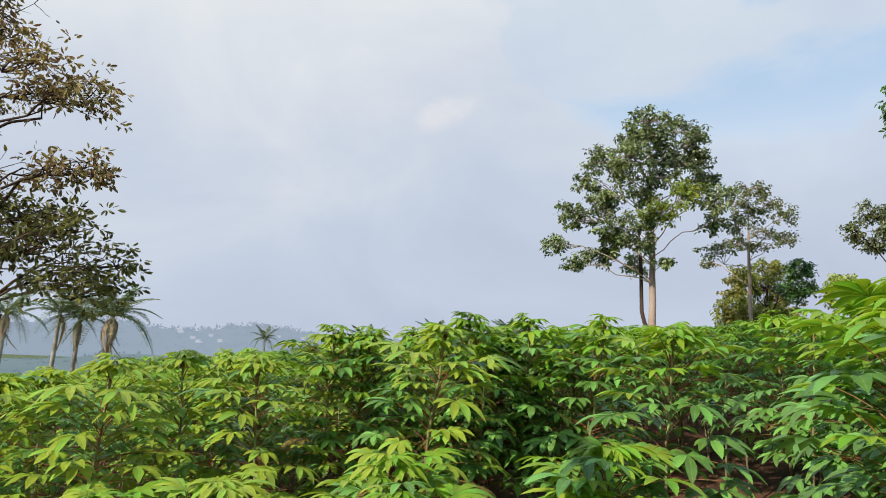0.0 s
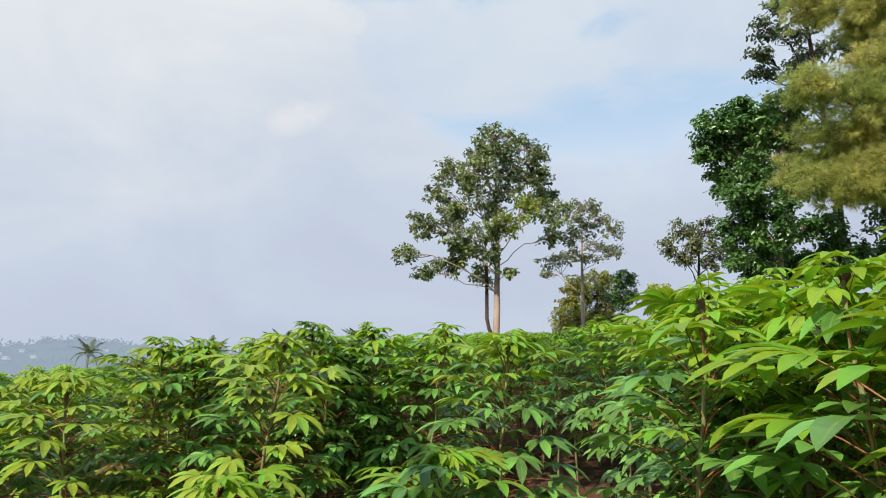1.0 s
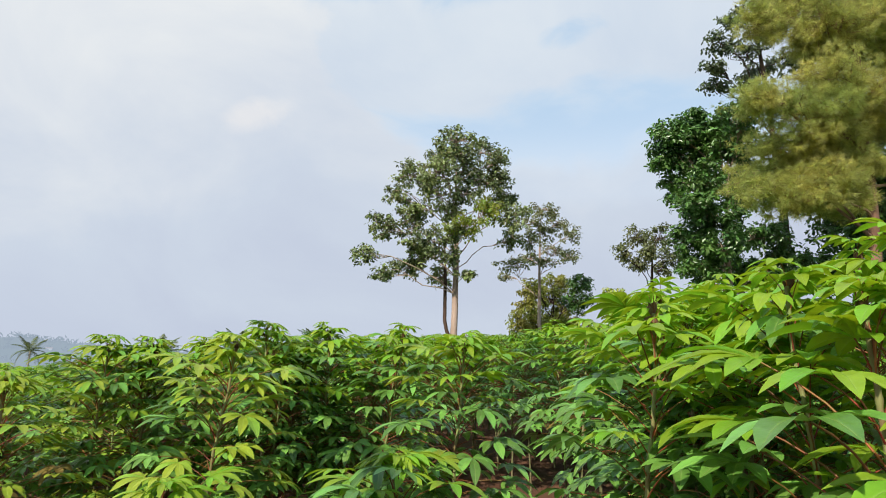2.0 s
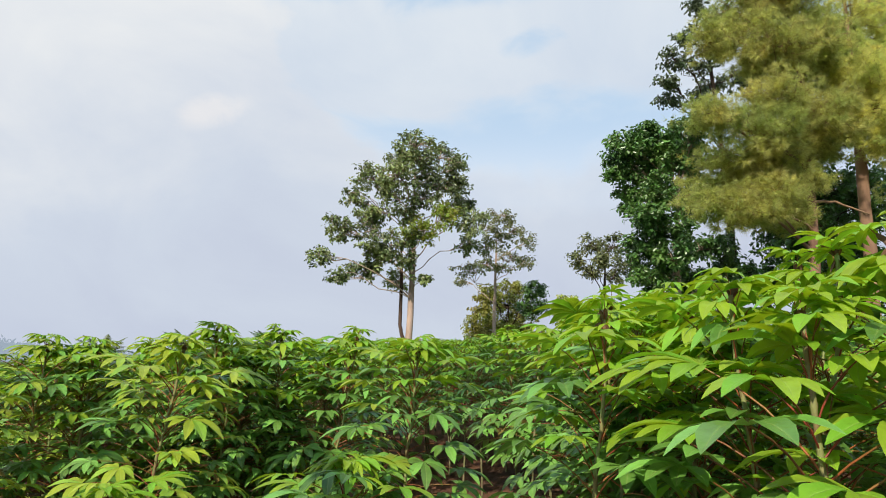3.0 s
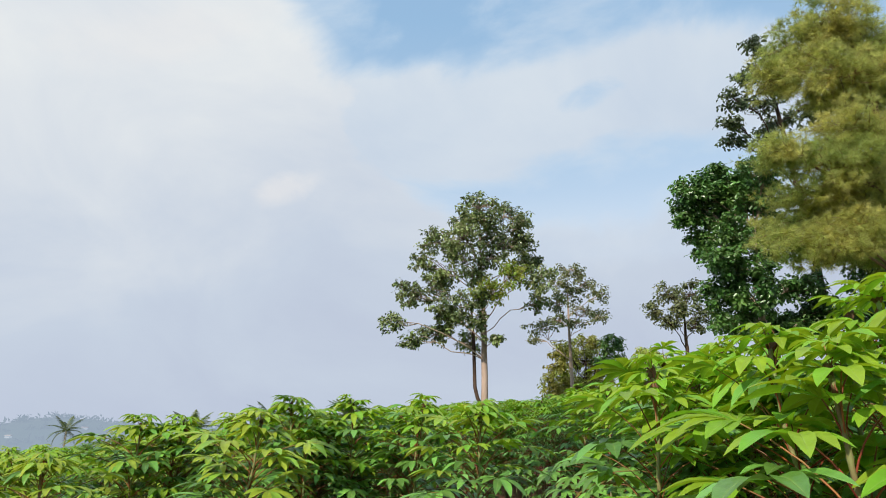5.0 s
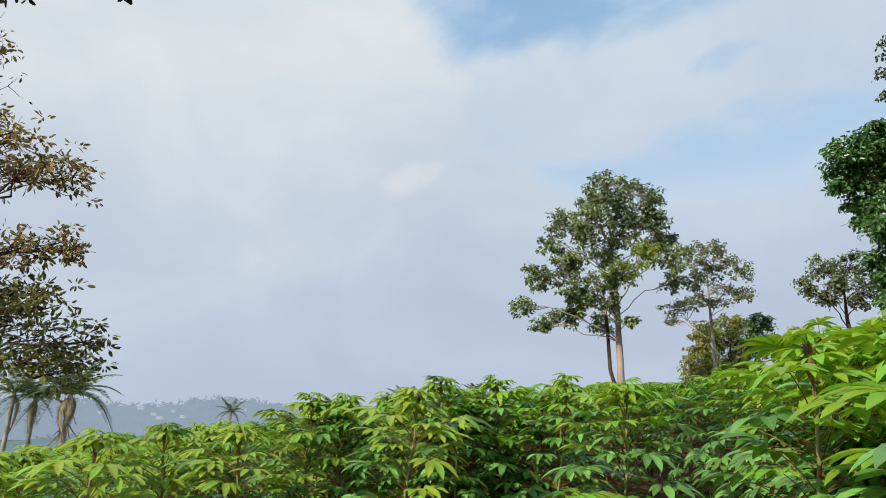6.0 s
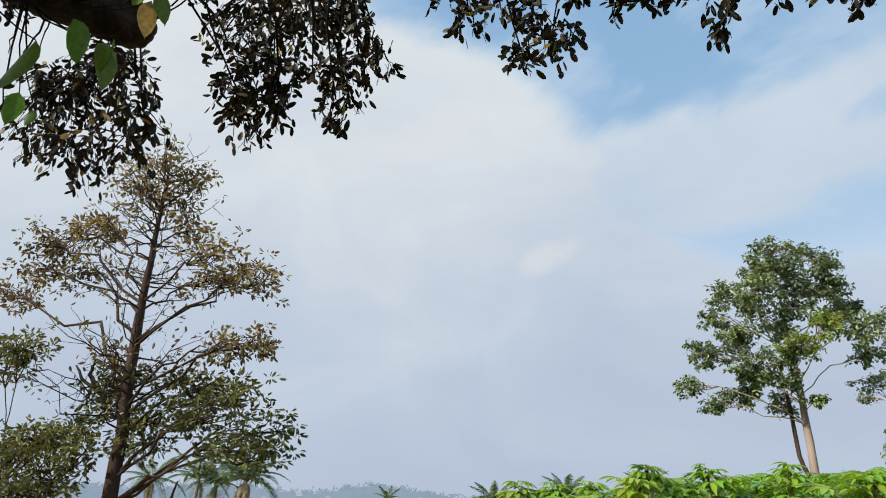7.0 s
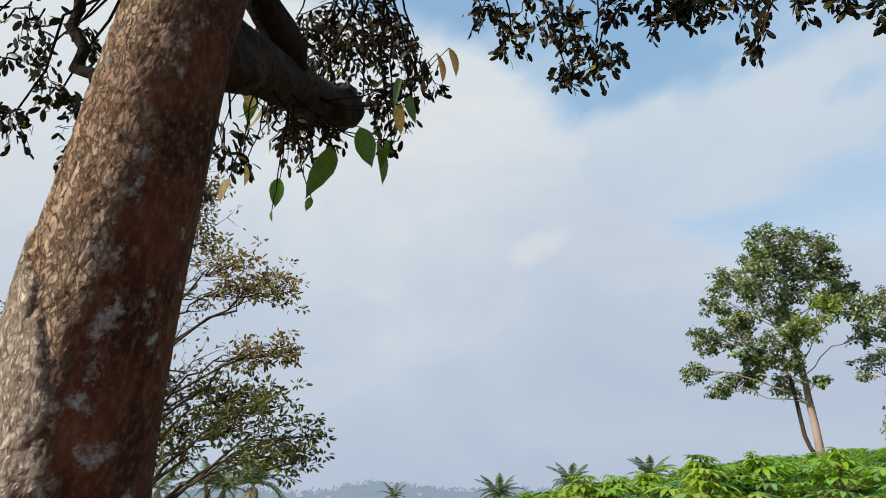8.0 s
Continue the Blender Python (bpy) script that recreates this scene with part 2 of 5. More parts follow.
FOLIAGE_GREY = material("grey_green_leaf", (0.07, 0.105, 0.06), 0.42, 0.5, 0.03, 8, translucent=0.15, second=(0.17, 0.21, 0.10), second_scale=0.9, island=True, clumpy=True)
FOLIAGE_LIGHT = material("light_tree_leaf", (0.085, 0.125, 0.05), 0.42, 0.45, 0.03, 8, translucent=0.2, second=(0.24, 0.24, 0.095), second_scale=0.8, island=True, clumpy=True)
FOLIAGE_DARK = material("dark_tree_leaf", (0.03, 0.09, 0.025), 0.36, 0.5, 0.02, 8, translucent=0.2, second=(0.12, 0.23, 0.05), second_scale=0.9, island=True, spec=0.6, clumpy=True)
FOLIAGE_BUSH = material("bush_leaf", (0.19, 0.29, 0.05), 0.5, 0.5, 0.03, 8, translucent=0.3, second=(0.34, 0.29, 0.075), second_scale=0.8, island=True, clumpy=True)
FOLIAGE_DRY = material("yellowing_leaf", (0.062, 0.050, 0.024), 0.40, 0.55, 0.03, 8, translucent=0.28, second=(0.29, 0.205, 0.075), second_scale=0.7, island=True, spec=0.22, clumpy=True)
FOLIAGE_LOW = material("dull_green_leaf", (0.045, 0.060, 0.020), 0.42, 0.6, 0.03, 8, translucent=0.22, second=(0.21, 0.19, 0.055), second_scale=0.8, island=True, spec=0.25, clumpy=True)
# overhead leaves: their shade against the bright sky is put into the colour
FOLIAGE_NEAR = material("shaded_overhead_leaf", (0.013, 0.018, 0.008), 0.45, 0.5, 0.02, 40, translucent=0.04, second=(0.050, 0.030, 0.014), second_scale=3, island=True, spec=0.12)
LEAF_HANGING = material("hanging_leaf", (0.10, 0.17, 0.020), 0.45, 0.25, 0.02, 30, translucent=0.5, second=(0.055, 0.12, 0.018), second_scale=9)
LEAF_GOLD = material("withered_leaf", (0.40, 0.27, 0.08), 0.6, 0.2, 0.02, 20, translucent=0.35, second=(0.20, 0.16, 0.04), second_scale=9)
NEEDLE = material("pine_needle", (0.29, 0.39, 0.11), 0.5, 0.5, 0.025, 4, translucent=0.55, second=(0.58, 0.54, 0.17), second_scale=0.6, island=True, clumpy=True)
FROND = material("palm_frond", (0.07, 0.12, 0.035), 0.42, 0.35, 0.02, 12, translucent=0.2, second=(0.15, 0.17, 0.06), second_scale=1.2, spec=0.6)
FROND_DEAD = material("dead_frond", (0.42, 0.32, 0.20), 0.8, 0.3, 0.02, 12, second=(0.17, 0.12, 0.08), second_scale=1.5)
PALM_BARK = material("palm_trunk", (0.40, 0.36, 0.31), 0.9, 0.3, 0.01, 8, bump=0.6, bump_scale=9, second=(0.20, 0.17, 0.14), second_scale=1.5, spec=0.12)


def trunk_bark():
    """Flaking brown bark with grey lichen."""
    m = material("flaking_bark", (0.78, 0.56, 0.39), 0.9, 0.4, 0.01, 60, second=(0.32, 0.185, 0.11), second_scale=17, stretch=(1, 1, 0.5), spec=0.12)
    t = m.node_tree
    bs = next(n for n in t.nodes if n.type == "BSDF_PRINCIPLED")
    old = bs.inputs["Base Color"].links[0].from_socket
    co = next(n for n in t.nodes if n.type == "TEX_COORD")
    mp = t.nodes.new("ShaderNodeMapping")
    mp.inputs["Scale"].default_value = (1, 1, 0.5)
    link(t, co, "Object", mp, 0)
    warp = t.nodes.new("ShaderNodeTexNoise")
    warp.inputs["Scale"].default_value, warp.inputs["Detail"].default_value = 14, 5
    link(t, mp, 0, warp, "Vector")
    lich = t.nodes.new("ShaderNodeTexNoise")
    lich.inputs["Scale"].default_value, lich.inputs["Detail"].default_value, lich.inputs["Roughness"].default_value = 16, 8, 0.7
    link(t, co, "Object", lich, "Vector")
    # grey-tan crust with a ragged edge, red-brown where flaked away; higher up, painted sun and shade
    lit_worn = t.nodes.new("ShaderNodeAttribute")
    lit_worn.attribute_name = "lit_crust"
    lit_crust = lit_worn.outputs["Fac"]
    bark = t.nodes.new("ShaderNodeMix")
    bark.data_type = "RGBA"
    t.links.new(lit_crust, bark.inputs[0])
    # the dark red also carries the shade of the side away from the sun
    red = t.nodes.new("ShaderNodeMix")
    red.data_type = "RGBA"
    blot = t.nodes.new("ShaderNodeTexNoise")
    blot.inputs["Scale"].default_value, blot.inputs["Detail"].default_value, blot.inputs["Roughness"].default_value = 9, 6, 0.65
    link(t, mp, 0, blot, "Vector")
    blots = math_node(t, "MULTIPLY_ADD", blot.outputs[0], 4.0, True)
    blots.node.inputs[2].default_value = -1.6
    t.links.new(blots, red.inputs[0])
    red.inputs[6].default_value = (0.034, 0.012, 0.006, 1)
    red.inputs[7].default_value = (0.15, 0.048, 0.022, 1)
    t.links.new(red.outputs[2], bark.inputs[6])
    # single plates differ, and the loose sheet at the foot is paler
    tone = t.nodes.new("ShaderNodeTexNoise")
    tone.inputs["Scale"].default_value, tone.inputs["Detail"].default_value, tone.inputs["Roughness"].default_value = 60, 7, 0.72
    link(t, mp, 0, tone, "Vector")
    flakes = math_node(t, "SNAP", math_node(t, "MULTIPLY_ADD", tone.outputs[0], 3.2), 0.25)
    flakes.node.inputs[0].links[0].from_node.inputs[2].default_value = -1.2
    flakes = math_node(t, "MULTIPLY", flakes, 1.0, True)
    seam = t.nodes.new("ShaderNodeTexNoise")
    seam.inputs["Scale"].default_value, seam.inputs["Detail"].default_value, seam.inputs["Roughness"].default_value = 34, 6, 0.62
    link(t, mp, 0, seam, "Vector")
    crack = math_node(t, "MULTIPLY", math_node(t, "ABSOLUTE", math_node(t, "SUBTRACT", seam.outputs[0], 0.5)), 30.0, True)
    # small scales with dark joints between them, each of its own tone
    bent_co = t.nodes.new("ShaderNodeVectorMath")
    bent_co.operation = "ADD"
    link(t, mp, 0, bent_co, 0)
    push = t.nodes.new("ShaderNodeVectorMath")
    push.operation = "SCALE"
    push.inputs["Scale"].default_value = 0.05
    link(t, seam, "Color", push, 0)
    link(t, push, 0, bent_co, 1)
    cell, joint = t.nodes.new("ShaderNodeTexVoronoi"), t.nodes.new("ShaderNodeTexVoronoi")
    joint.feature = "DISTANCE_TO_EDGE"
    for v in (cell, joint):
        v.inputs["Scale"].default_value = 56
        link(t, bent_co, 0, v, "Vector")
    shade = t.nodes.new("ShaderNodeSeparateColor")
    link(t, cell, "Color", shade, 0)
    gapped = math_node(t, "ADD", math_node(t, "MULTIPLY", joint.outputs["Distance"], 9.0), math_node(t, "MULTIPLY", warp.outputs[0], 0.55), True)
    crack = math_node(t, "MULTIPLY", math_node(t, "ADD", math_node(t, "MULTIPLY", crack, 0.5), 0.5), gapped, True)
    plates = t.nodes.new("ShaderNodeMix")
    plates.data_type = "RGBA"
    t.links.new(math_node(t, "ADD", math_node(t, "MULTIPLY", flakes, 0.35), math_node(t, "MULTIPLY", shade.outputs[0], 0.5), True), plates.inputs[0])
    t.links.new(old, plates.inputs[6])
    plates.inputs[7].default_value = (0.33, 0.20, 0.125, 1)
    loose = t.nodes.new("ShaderNodeAttribute")
    loose.attribute_name = "loose"
    sheet = t.nodes.new("ShaderNodeMix")
    sheet.data_type = "RGBA"
    t.links.new(math_node(t, "MULTIPLY", loose.outputs["Fac"], 0.82), sheet.inputs[0])
    split = t.nodes.new("ShaderNodeMix")
    split.data_type = "RGBA"
    t.links.new(crack, split.inputs[0])
    split.inputs[6].default_value = (0.20, 0.11, 0.065, 1)
    t.links.new(plates.outputs[2], split.inputs[7])
    t.links.new(split.outputs[2], sheet.inputs[6])
    sheet.inputs[7].default_value = (0.72, 0.56, 0.44, 1)
    t.links.new(sheet.outputs[2], bark.inputs[7])
    spots = t.nodes.new("ShaderNodeAttribute")
    spots.attribute_name = "lichen"
    fac = math_node(t, "MULTIPLY_ADD", math_node(t, "ADD", lich.outputs[0], math_node(t, "MULTIPLY", spots.outputs["Fac"], 0.105)), 11.0, True)
    fac.node.inputs[2].default_value = -6.55
    fac = math_node(t, "MULTIPLY", fac, 0.8)
    mix = t.nodes.new("ShaderNodeMix")
    mix.data_type = "RGBA"
    t.links.new(fac, mix.inputs[0])
    t.links.new(bark.outputs[2], mix.inputs[6])
    mix.inputs[7].default_value = (0.40, 0.40, 0.36, 1)
    grit = t.nodes.new("ShaderNodeTexNoise")
    grit.inputs["Scale"].default_value, grit.inputs["Detail"].default_value, grit.inputs["Roughness"].default_value = 95, 6, 0.7
    link(t, mp, 0, grit, "Vector")
    pit = math_node(t, "MULTIPLY_ADD", grit.outputs[0], 4.5, True)
    pit.node.inputs[2].default_value = -1.35
    dark = t.nodes.new("ShaderNodeMix")
    dark.data_type = "RGBA"
    t.links.new(pit, dark.inputs[0])
    dark.inputs[6].default_value = (0.16, 0.09, 0.055, 1)
    t.links.new(mix.outputs[2], dark.inputs[7])
    t.links.new(dark.outputs[2], bs.inputs["Base Color"])
    rough = t.nodes.new("ShaderNodeTexNoise")
    rough.inputs["Scale"].default_value, rough.inputs["Detail"].default_value = 60, 8
    link(t, mp, 0, rough, "Vector")
    hgt = math_node(t, "ADD", math_node(t, "ADD", math_node(t, "MULTIPLY", flakes, -0.8), math_node(t, "MULTIPLY", math_node(t, "MULTIPLY", crack, lit_crust), 1.1)), math_node(t, "MULTIPLY", rough.outputs[0], 1.1))
    hgt = math_node(t, "ADD", hgt, math_node(t, "MULTIPLY", warp.outputs[0], 0.7))
    hgt = math_node(t, "ADD", hgt, math_node(t, "MULTIPLY", lit_crust, 0.5))
    bp = t.nodes.new("ShaderNodeBump")
    bp.inputs["Strength"].default_value, bp.inputs["Distance"].default_value = 1.0, 0.011
    t.links.new(hgt, bp.inputs["Height"])
    link(t, bp, 0, bs, "Normal")
    return m


BARK_NEAR = trunk_bark()


def ground_material():
    """Red soil in the field, rough grass outside it."""
    m = material("soil_and_grass", (0.13, 0.052, 0.03), 0.95, 0.4, 0.01, 9, bump=0.9, bump_scale=14, second=(0.075, 0.036, 0.02), second_scale=1.3)
    t = m.node_tree
    bs = next(n for n in t.nodes if n.type == "BSDF_PRINCIPLED")
    old = bs.inputs["Base Color"].links[0].from_socket
    co = next(n for n in t.nodes if n.type == "TEX_COORD")
    ln = t.nodes.new("ShaderNodeVectorMath")
    ln.operation = "LENGTH"
    link(t, co, "Object", ln, 0)
    n2 = t.nodes.new("ShaderNodeTexNoise")
    n2.inputs["Scale"].default_value, n2.inputs["Detail"].default_value = 0.25, 6
    link(t, co, "Object", n2, "Vector")
    fac = math_node(t, "ADD", math_node(t, "MULTIPLY", math_node(t, "SUBTRACT", ln.outputs["Value"], 24.0), 0.2), math_node(t, "MULTIPLY", n2.outputs[0], 1.0), True)
    grass = ramp_node(t, n2.outputs[0], [(0.3, (0.05, 0.085, 0.03)), (0.55, (0.09, 0.12, 0.04)), (0.75, (0.16, 0.15, 0.07))])
    mix = t.nodes.new("ShaderNodeMix")
    mix.data_type = "RGBA"
    t.links.new(fac, mix.inputs[0])
    t.links.new(old, mix.inputs[6])
    t.links.new(grass, mix.inputs[7])
    t.links.new(mix.outputs[2], bs.inputs["Base Color"])
    return m


GROUND = ground_material()
# far distance; kilometres of morning haze are mixed into these colours as bluish emission
FAR_HILL = material("far_hill", (0.06, 0.09, 0.06), 1.0, 0.5, 0.02, 0.06, second=(0.10, 0.11, 0.08), second_scale=0.012, haze_glow=(0.33, 0.41, 0.53, 0.84), island=False)
FAR_VALLEY = material("far_valley", (0.06, 0.10, 0.05), 1.0, 0.5, 0.02, 0.08, second=(0.14, 0.15, 0.09), second_scale=0.02, haze_glow=(0.23, 0.32, 0.42, 0.62), island=False)
FAR_WALL = material("far_house_wall", (0.75, 0.75, 0.72), 0.9, 0.1, 0.01, 1, haze_glow=(0.42, 0.50, 0.62, 0.88))
FAR_ROOF = material("far_house_roof", (0.45, 0.36, 0.32), 0.9, 0.2, 0.02, 1, haze_glow=(0.36, 0.42, 0.54, 0.7))

# ---- geometry helpers ----


class Shape:
    """Collects vertices and faces of one mesh."""

    def __init__(self):
        self.v, self.f, self.m, self.n = [], [], [], 0

    def add(self, verts, faces, mat=0):
        self.v.append(np.asarray(verts, float).reshape(-1, 3))
        self.f.extend([tuple(i + self.n for i in f) for f in faces])
        self.m.extend([mat] * len(faces))
        self.n += len(self.v[-1])

    def add_many(self, template, faces, frames, places, scales, mat=0):
        """Copies of a template, turned by frames (N,3,3), scaled and moved."""
        k, cnt = len(template), len(places)
        if not cnt:
            return
        v = np.einsum("nij,kj->nki", frames, template) * np.asarray(scales).reshape(-1, 1, 1) + places[:, None, :]
        off = (np.arange(cnt) * k + self.n)
        self.v.append(v.reshape(-1, 3))
        for f in faces:
            self.f.extend(map(tuple, (off[:, None] + np.array(f)[None, :]).tolist()))
        self.m.extend([mat] * (cnt * len(faces)))
        self.n += cnt * k

    def tube(self, pts, radii, sides=6, mat=0, cap=True, rough=0.0, rng=None):
        pts = np.asarray(pts, float)
        radii = np.broadcast_to(np.asarray(radii, float), (len(pts),))
        tang = np.gradient(pts, axis=0)
        tang /= np.linalg.norm(tang, axis=1)[:, None] + 1e-9
        ref = np.array((0.0, 0, 1)) if abs(tang[0][2]) < 0.8 else np.array((1.0, 0, 0))
        ang = np.linspace(0, 2 * np.pi, sides, endpoint=False)
        rings = []
        for p, t, r in zip(pts, tang, radii):
            a = np.cross(t, ref)
            a /= np.linalg.norm(a) + 1e-9
            b = np.cross(a, t)
            rr = r * (1 + rough * rng.uniform(-1, 1, sides)) if rough else np.full(sides, r)
            rings.append(p + np.cos(ang)[:, None] * a * rr[:, None] + np.sin(ang)[:, None] * b * rr[:, None])
        faces = []
        for i in range(len(pts) - 1):
            for j in range(sides):
                k = (j + 1) % sides
                faces.append((i * sides + j, i * sides + k, (i + 1) * sides + k, (i + 1) * sides + j))
        if cap:
            faces.append(tuple(range((len(pts) - 1) * sides, len(pts) * sides)))
        self.add(np.concatenate(rings), faces, mat)

    def mesh(self, name, mats, smooth=True):
        me = bpy.data.meshes.new(name)
        v = np.concatenate(self.v) if self.v else np.zeros((0, 3))
        me.from_pydata(v.tolist(), [], self.f)
        for m in mats:
            me.materials.append(m)
        if len(mats) > 1:
            me.polygons.foreach_set("material_index", np.array(self.m, dtype=np.int32))
        if smooth:
            me.polygons.foreach_set("use_smooth", np.ones(len(self.f), dtype=bool))
        me.update()
        return me


def part(name, data, parent, label="", m=None):
    ob = new(name, data)
    ob.parent = parent
    if m is not None:
        ob.matrix_local = m
    return tagged(ob, label)


def thing(name, place, label, category, group="", kind=""):
    root = new(name)
    root.empty_display_size = 0.2
    root.location = place
    return tagged(root, label, category, group, kind)


def unit(v):
    v = np.asarray(v, float)
    return v / (np.linalg.norm(v, axis=-1, keepdims=True) + 1e-9)


def frames_for(direction, rng, flat=0.5):
    """Frames whose y axis follows direction and whose z axis points more or less up."""
    y = unit(direction)
    up = np.array((0, 0, 1.0)) * flat + rng.normal(0, 1 - flat + 0.15, (len(y), 3))
    x = unit(np.cross(y, up))
    z = np.cross(x, y)
    return np.stack([x, y, z], axis=2)


def bent(a, b, rng, n=6, lift=0.0, wob=0.05):
    """A branch from a to b: rises or sags by lift, wobbles by wob of its length."""
    a, b = np.asarray(a, float), np.asarray(b, float)
    s = np.linspace(0, 1, n)[:, None]
    ln = np.linalg.norm(b - a)
    p = a + (b - a) * s
    p[:, 2] += (np.sin(s[:, 0] * np.pi) * lift * ln)
    w = rng.normal(0, wob * ln, (n, 3)) * np.sin(s * np.pi)
    return p + w


SIMPLE_LEAF = np.array([(0, 0, 0), (-0.2, 0.45, 0.05), (0, 1, -0.06), (0.2, 0.45, 0.05)])
SIMPLE_FACES = [(0, 2, 1), (0, 3, 2)]
ROUND_LEAF = np.array([(0, 0, 0), (-0.24, 0.3, 0.05), (-0.22, 0.72, 0.03), (0, 1, -0.08), (0.22, 0.72, 0.03), (0.24, 0.3, 0.05)])
ROUND_FACES = [(0, 3, 2, 1), (0, 5, 4, 3)]
OVAL_LEAF = np.array([(0, 0, 0), (-0.14, 0.22, 0.03), (-0.195, 0.55, 0.03), (-0.14, 0.86, -0.01), (0, 1.02, -0.06), (0.14, 0.86, -0.01), (0.195, 0.55, 0.03), (0.14, 0.22, 0.03), (0, 0.5, -0.01)])
OVAL_FACES = [(0, 8, 1), (1, 8, 2), (2, 8, 3), (3, 8, 4), (4, 8, 5), (5, 8, 6), (6, 8, 7), (7, 8, 0)]


def ground_height(x, y):
    """Lie of the land: up towards the right, down to the left, off into a valley."""
    h = 0.10 * min(x, 22.0) if x > 0 else 0.125 * max(x, -9.0) + 0.34 * min(0.0, max(x + 9.0, -40.0))
    h += 0.03 * (min(max(y, -6.0), 26.0) - 4.5)
    edge = 27.0 + 1.3 * max(0.0, x)
    h -= 0.30 * min(max(0.0, y - edge), 60.0)
    h += 0.05 * math.sin(x * 1.7 + y * 0.6) * math.sin(y * 1.3)
    r = math.hypot(x, y)
    k = min(1.0, max(0.0, (r - 60.0) / 120.0))
    return h * (1 - k) - 20.0 * k


def build_ground():
    s = Shape()
    seg, radii = 120, [0.0] + [0.6 * 1.085 ** i for i in range(112)]
    pts = [(0, 4, ground_height(0, 4))]
    for r in radii[1:]:
        for j in range(seg):
            a = 2 * math.pi * j / seg
            x, y = r * math.cos(a), 4 + r * math.sin(a)
            pts.append((x, y, ground_height(x, y)))
    faces = [(0, 1 + j, 1 + (j + 1) % seg) for j in range(seg)]
    for i in range(len(radii) - 2):
        for j in range(seg):
            k = (j + 1) % seg
            a, b = 1 + i * seg, 1 + (i + 1) * seg
            faces.append((a + j, b + j, b + k, a + k))
    s.add(pts, faces)
    tagged(new("ground", s.mesh("ground", [GROUND])), "red-brown soil of a sloping field with rough grass beyond", "ground", kind="structure")


build_ground()


def build_backdrop():
    """Hills and valley far off; their haze is emission in the materials."""
    rng = np.random.default_rng(5)

    def ridge(name, dist, depth, az0, az1, top, foot, mat, tree, label):
        s = Shape()
        n, rows = 260, 7
        pts = []
        for r in range(rows):
            u = r / (rows - 1)
            for i in range(n):
                az = radians(az0 + (az1 - az0) * i / (n - 1))
                d = dist + depth * u
                hgt = foot + (top(az0 + (az1 - az0) * i / (n - 1)) - foot) * math.sin(min(1.0, u * 1.25) * math.pi / 2)
                hgt += noise.noise((d * 0.02 * math.sin(az), d * 0.02, u * 3)) * 3.0 * u
                pts.append((d * math.sin(az), d * math.cos(az), hgt))
        faces = []
        for r in range(rows - 1):
            for i in range(n - 1):
                a = r * n + i
                faces.append((a, a + 1, a + n + 1, a + n))
        s.add(pts, faces)
        tagged(new(name, s.mesh(name, [mat])), label, "hills", kind="structure")
        s = Shape()
        cloud = []
        for k in range(tree):
            i, r = rng.integers(0, n), rng.integers(1, rows)
            p = np.array(pts[r * n + i])
            big = rng.uniform(2.0, 5.5) * dist / 600
            for q in range(14):
                o = rng.normal(0, 1, 3)
                o[2] = abs(o[2])
                cloud.append(p + o / np.linalg.norm(o) * big * rng.uniform(0.4, 1.0))
        cloud = np.array(cloud)
        s.add_many(SIMPLE_LEAF * 1.2, SIMPLE_FACES, frames_for(rng.normal(0, 1, (len(cloud), 3)), rng, 0.3), cloud, rng.uniform(2.0, 4.2, len(cloud)) * dist / 600)
        tagged(new("far_woods", s.mesh("far_woods", [mat])), "hazy treetops on the far slope", "woods", kind="stuff")

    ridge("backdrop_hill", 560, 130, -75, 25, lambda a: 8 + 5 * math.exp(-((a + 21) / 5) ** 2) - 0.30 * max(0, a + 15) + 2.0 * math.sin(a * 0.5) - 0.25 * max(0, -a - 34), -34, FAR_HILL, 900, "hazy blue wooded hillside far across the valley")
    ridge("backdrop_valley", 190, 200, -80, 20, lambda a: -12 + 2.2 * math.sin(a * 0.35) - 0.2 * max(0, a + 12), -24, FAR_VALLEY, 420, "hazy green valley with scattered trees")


build_backdrop()


def build_house(place, turn, w, d, h):
    root = thing("house", place, "small white house with a pitched roof on the far hillside", "house", "houses of the far village")
    root.rotation_euler = (0, 0, turn)
    s = Shape()
    s.add([(sx * w / 2, sy * d / 2, z) for z in (-0.6, h) for sx, sy in ((-1, -1), (1, -1), (1, 1), (-1, 1))], [(0, 1, 5, 4), (1, 2, 6, 5), (2, 3, 7, 6), (3, 0, 4, 7), (4, 5, 6, 7)])
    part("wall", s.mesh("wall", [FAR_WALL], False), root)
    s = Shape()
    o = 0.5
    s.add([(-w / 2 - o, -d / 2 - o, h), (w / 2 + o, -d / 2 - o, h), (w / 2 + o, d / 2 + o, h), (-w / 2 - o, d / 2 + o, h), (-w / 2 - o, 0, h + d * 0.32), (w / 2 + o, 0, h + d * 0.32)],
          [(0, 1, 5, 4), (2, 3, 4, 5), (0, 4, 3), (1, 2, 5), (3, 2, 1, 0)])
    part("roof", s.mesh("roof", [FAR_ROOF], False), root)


hr = random.Random(3)
for az, el, size in ((-28.4, 0.30, 7), (-27.4, -0.15, 6), (-26.9, -0.45, 8), (-26.0, 0.12, 5), (-25.2, -0.30, 6), (-22.9, 0.25, 5), (-20.4, 0.35, 7), (-31.2, -0.1, 6), (-18.3, 0.3, 6)):
    d = 575 + hr.uniform(-5, 60)
    a = radians(az)
    build_house((d * math.sin(a), d * math.cos(a), 1.6 + d * math.tan(radians(el))), hr.uniform(-0.4, 0.4), size * 0.62, size * 0.45, 1.0)

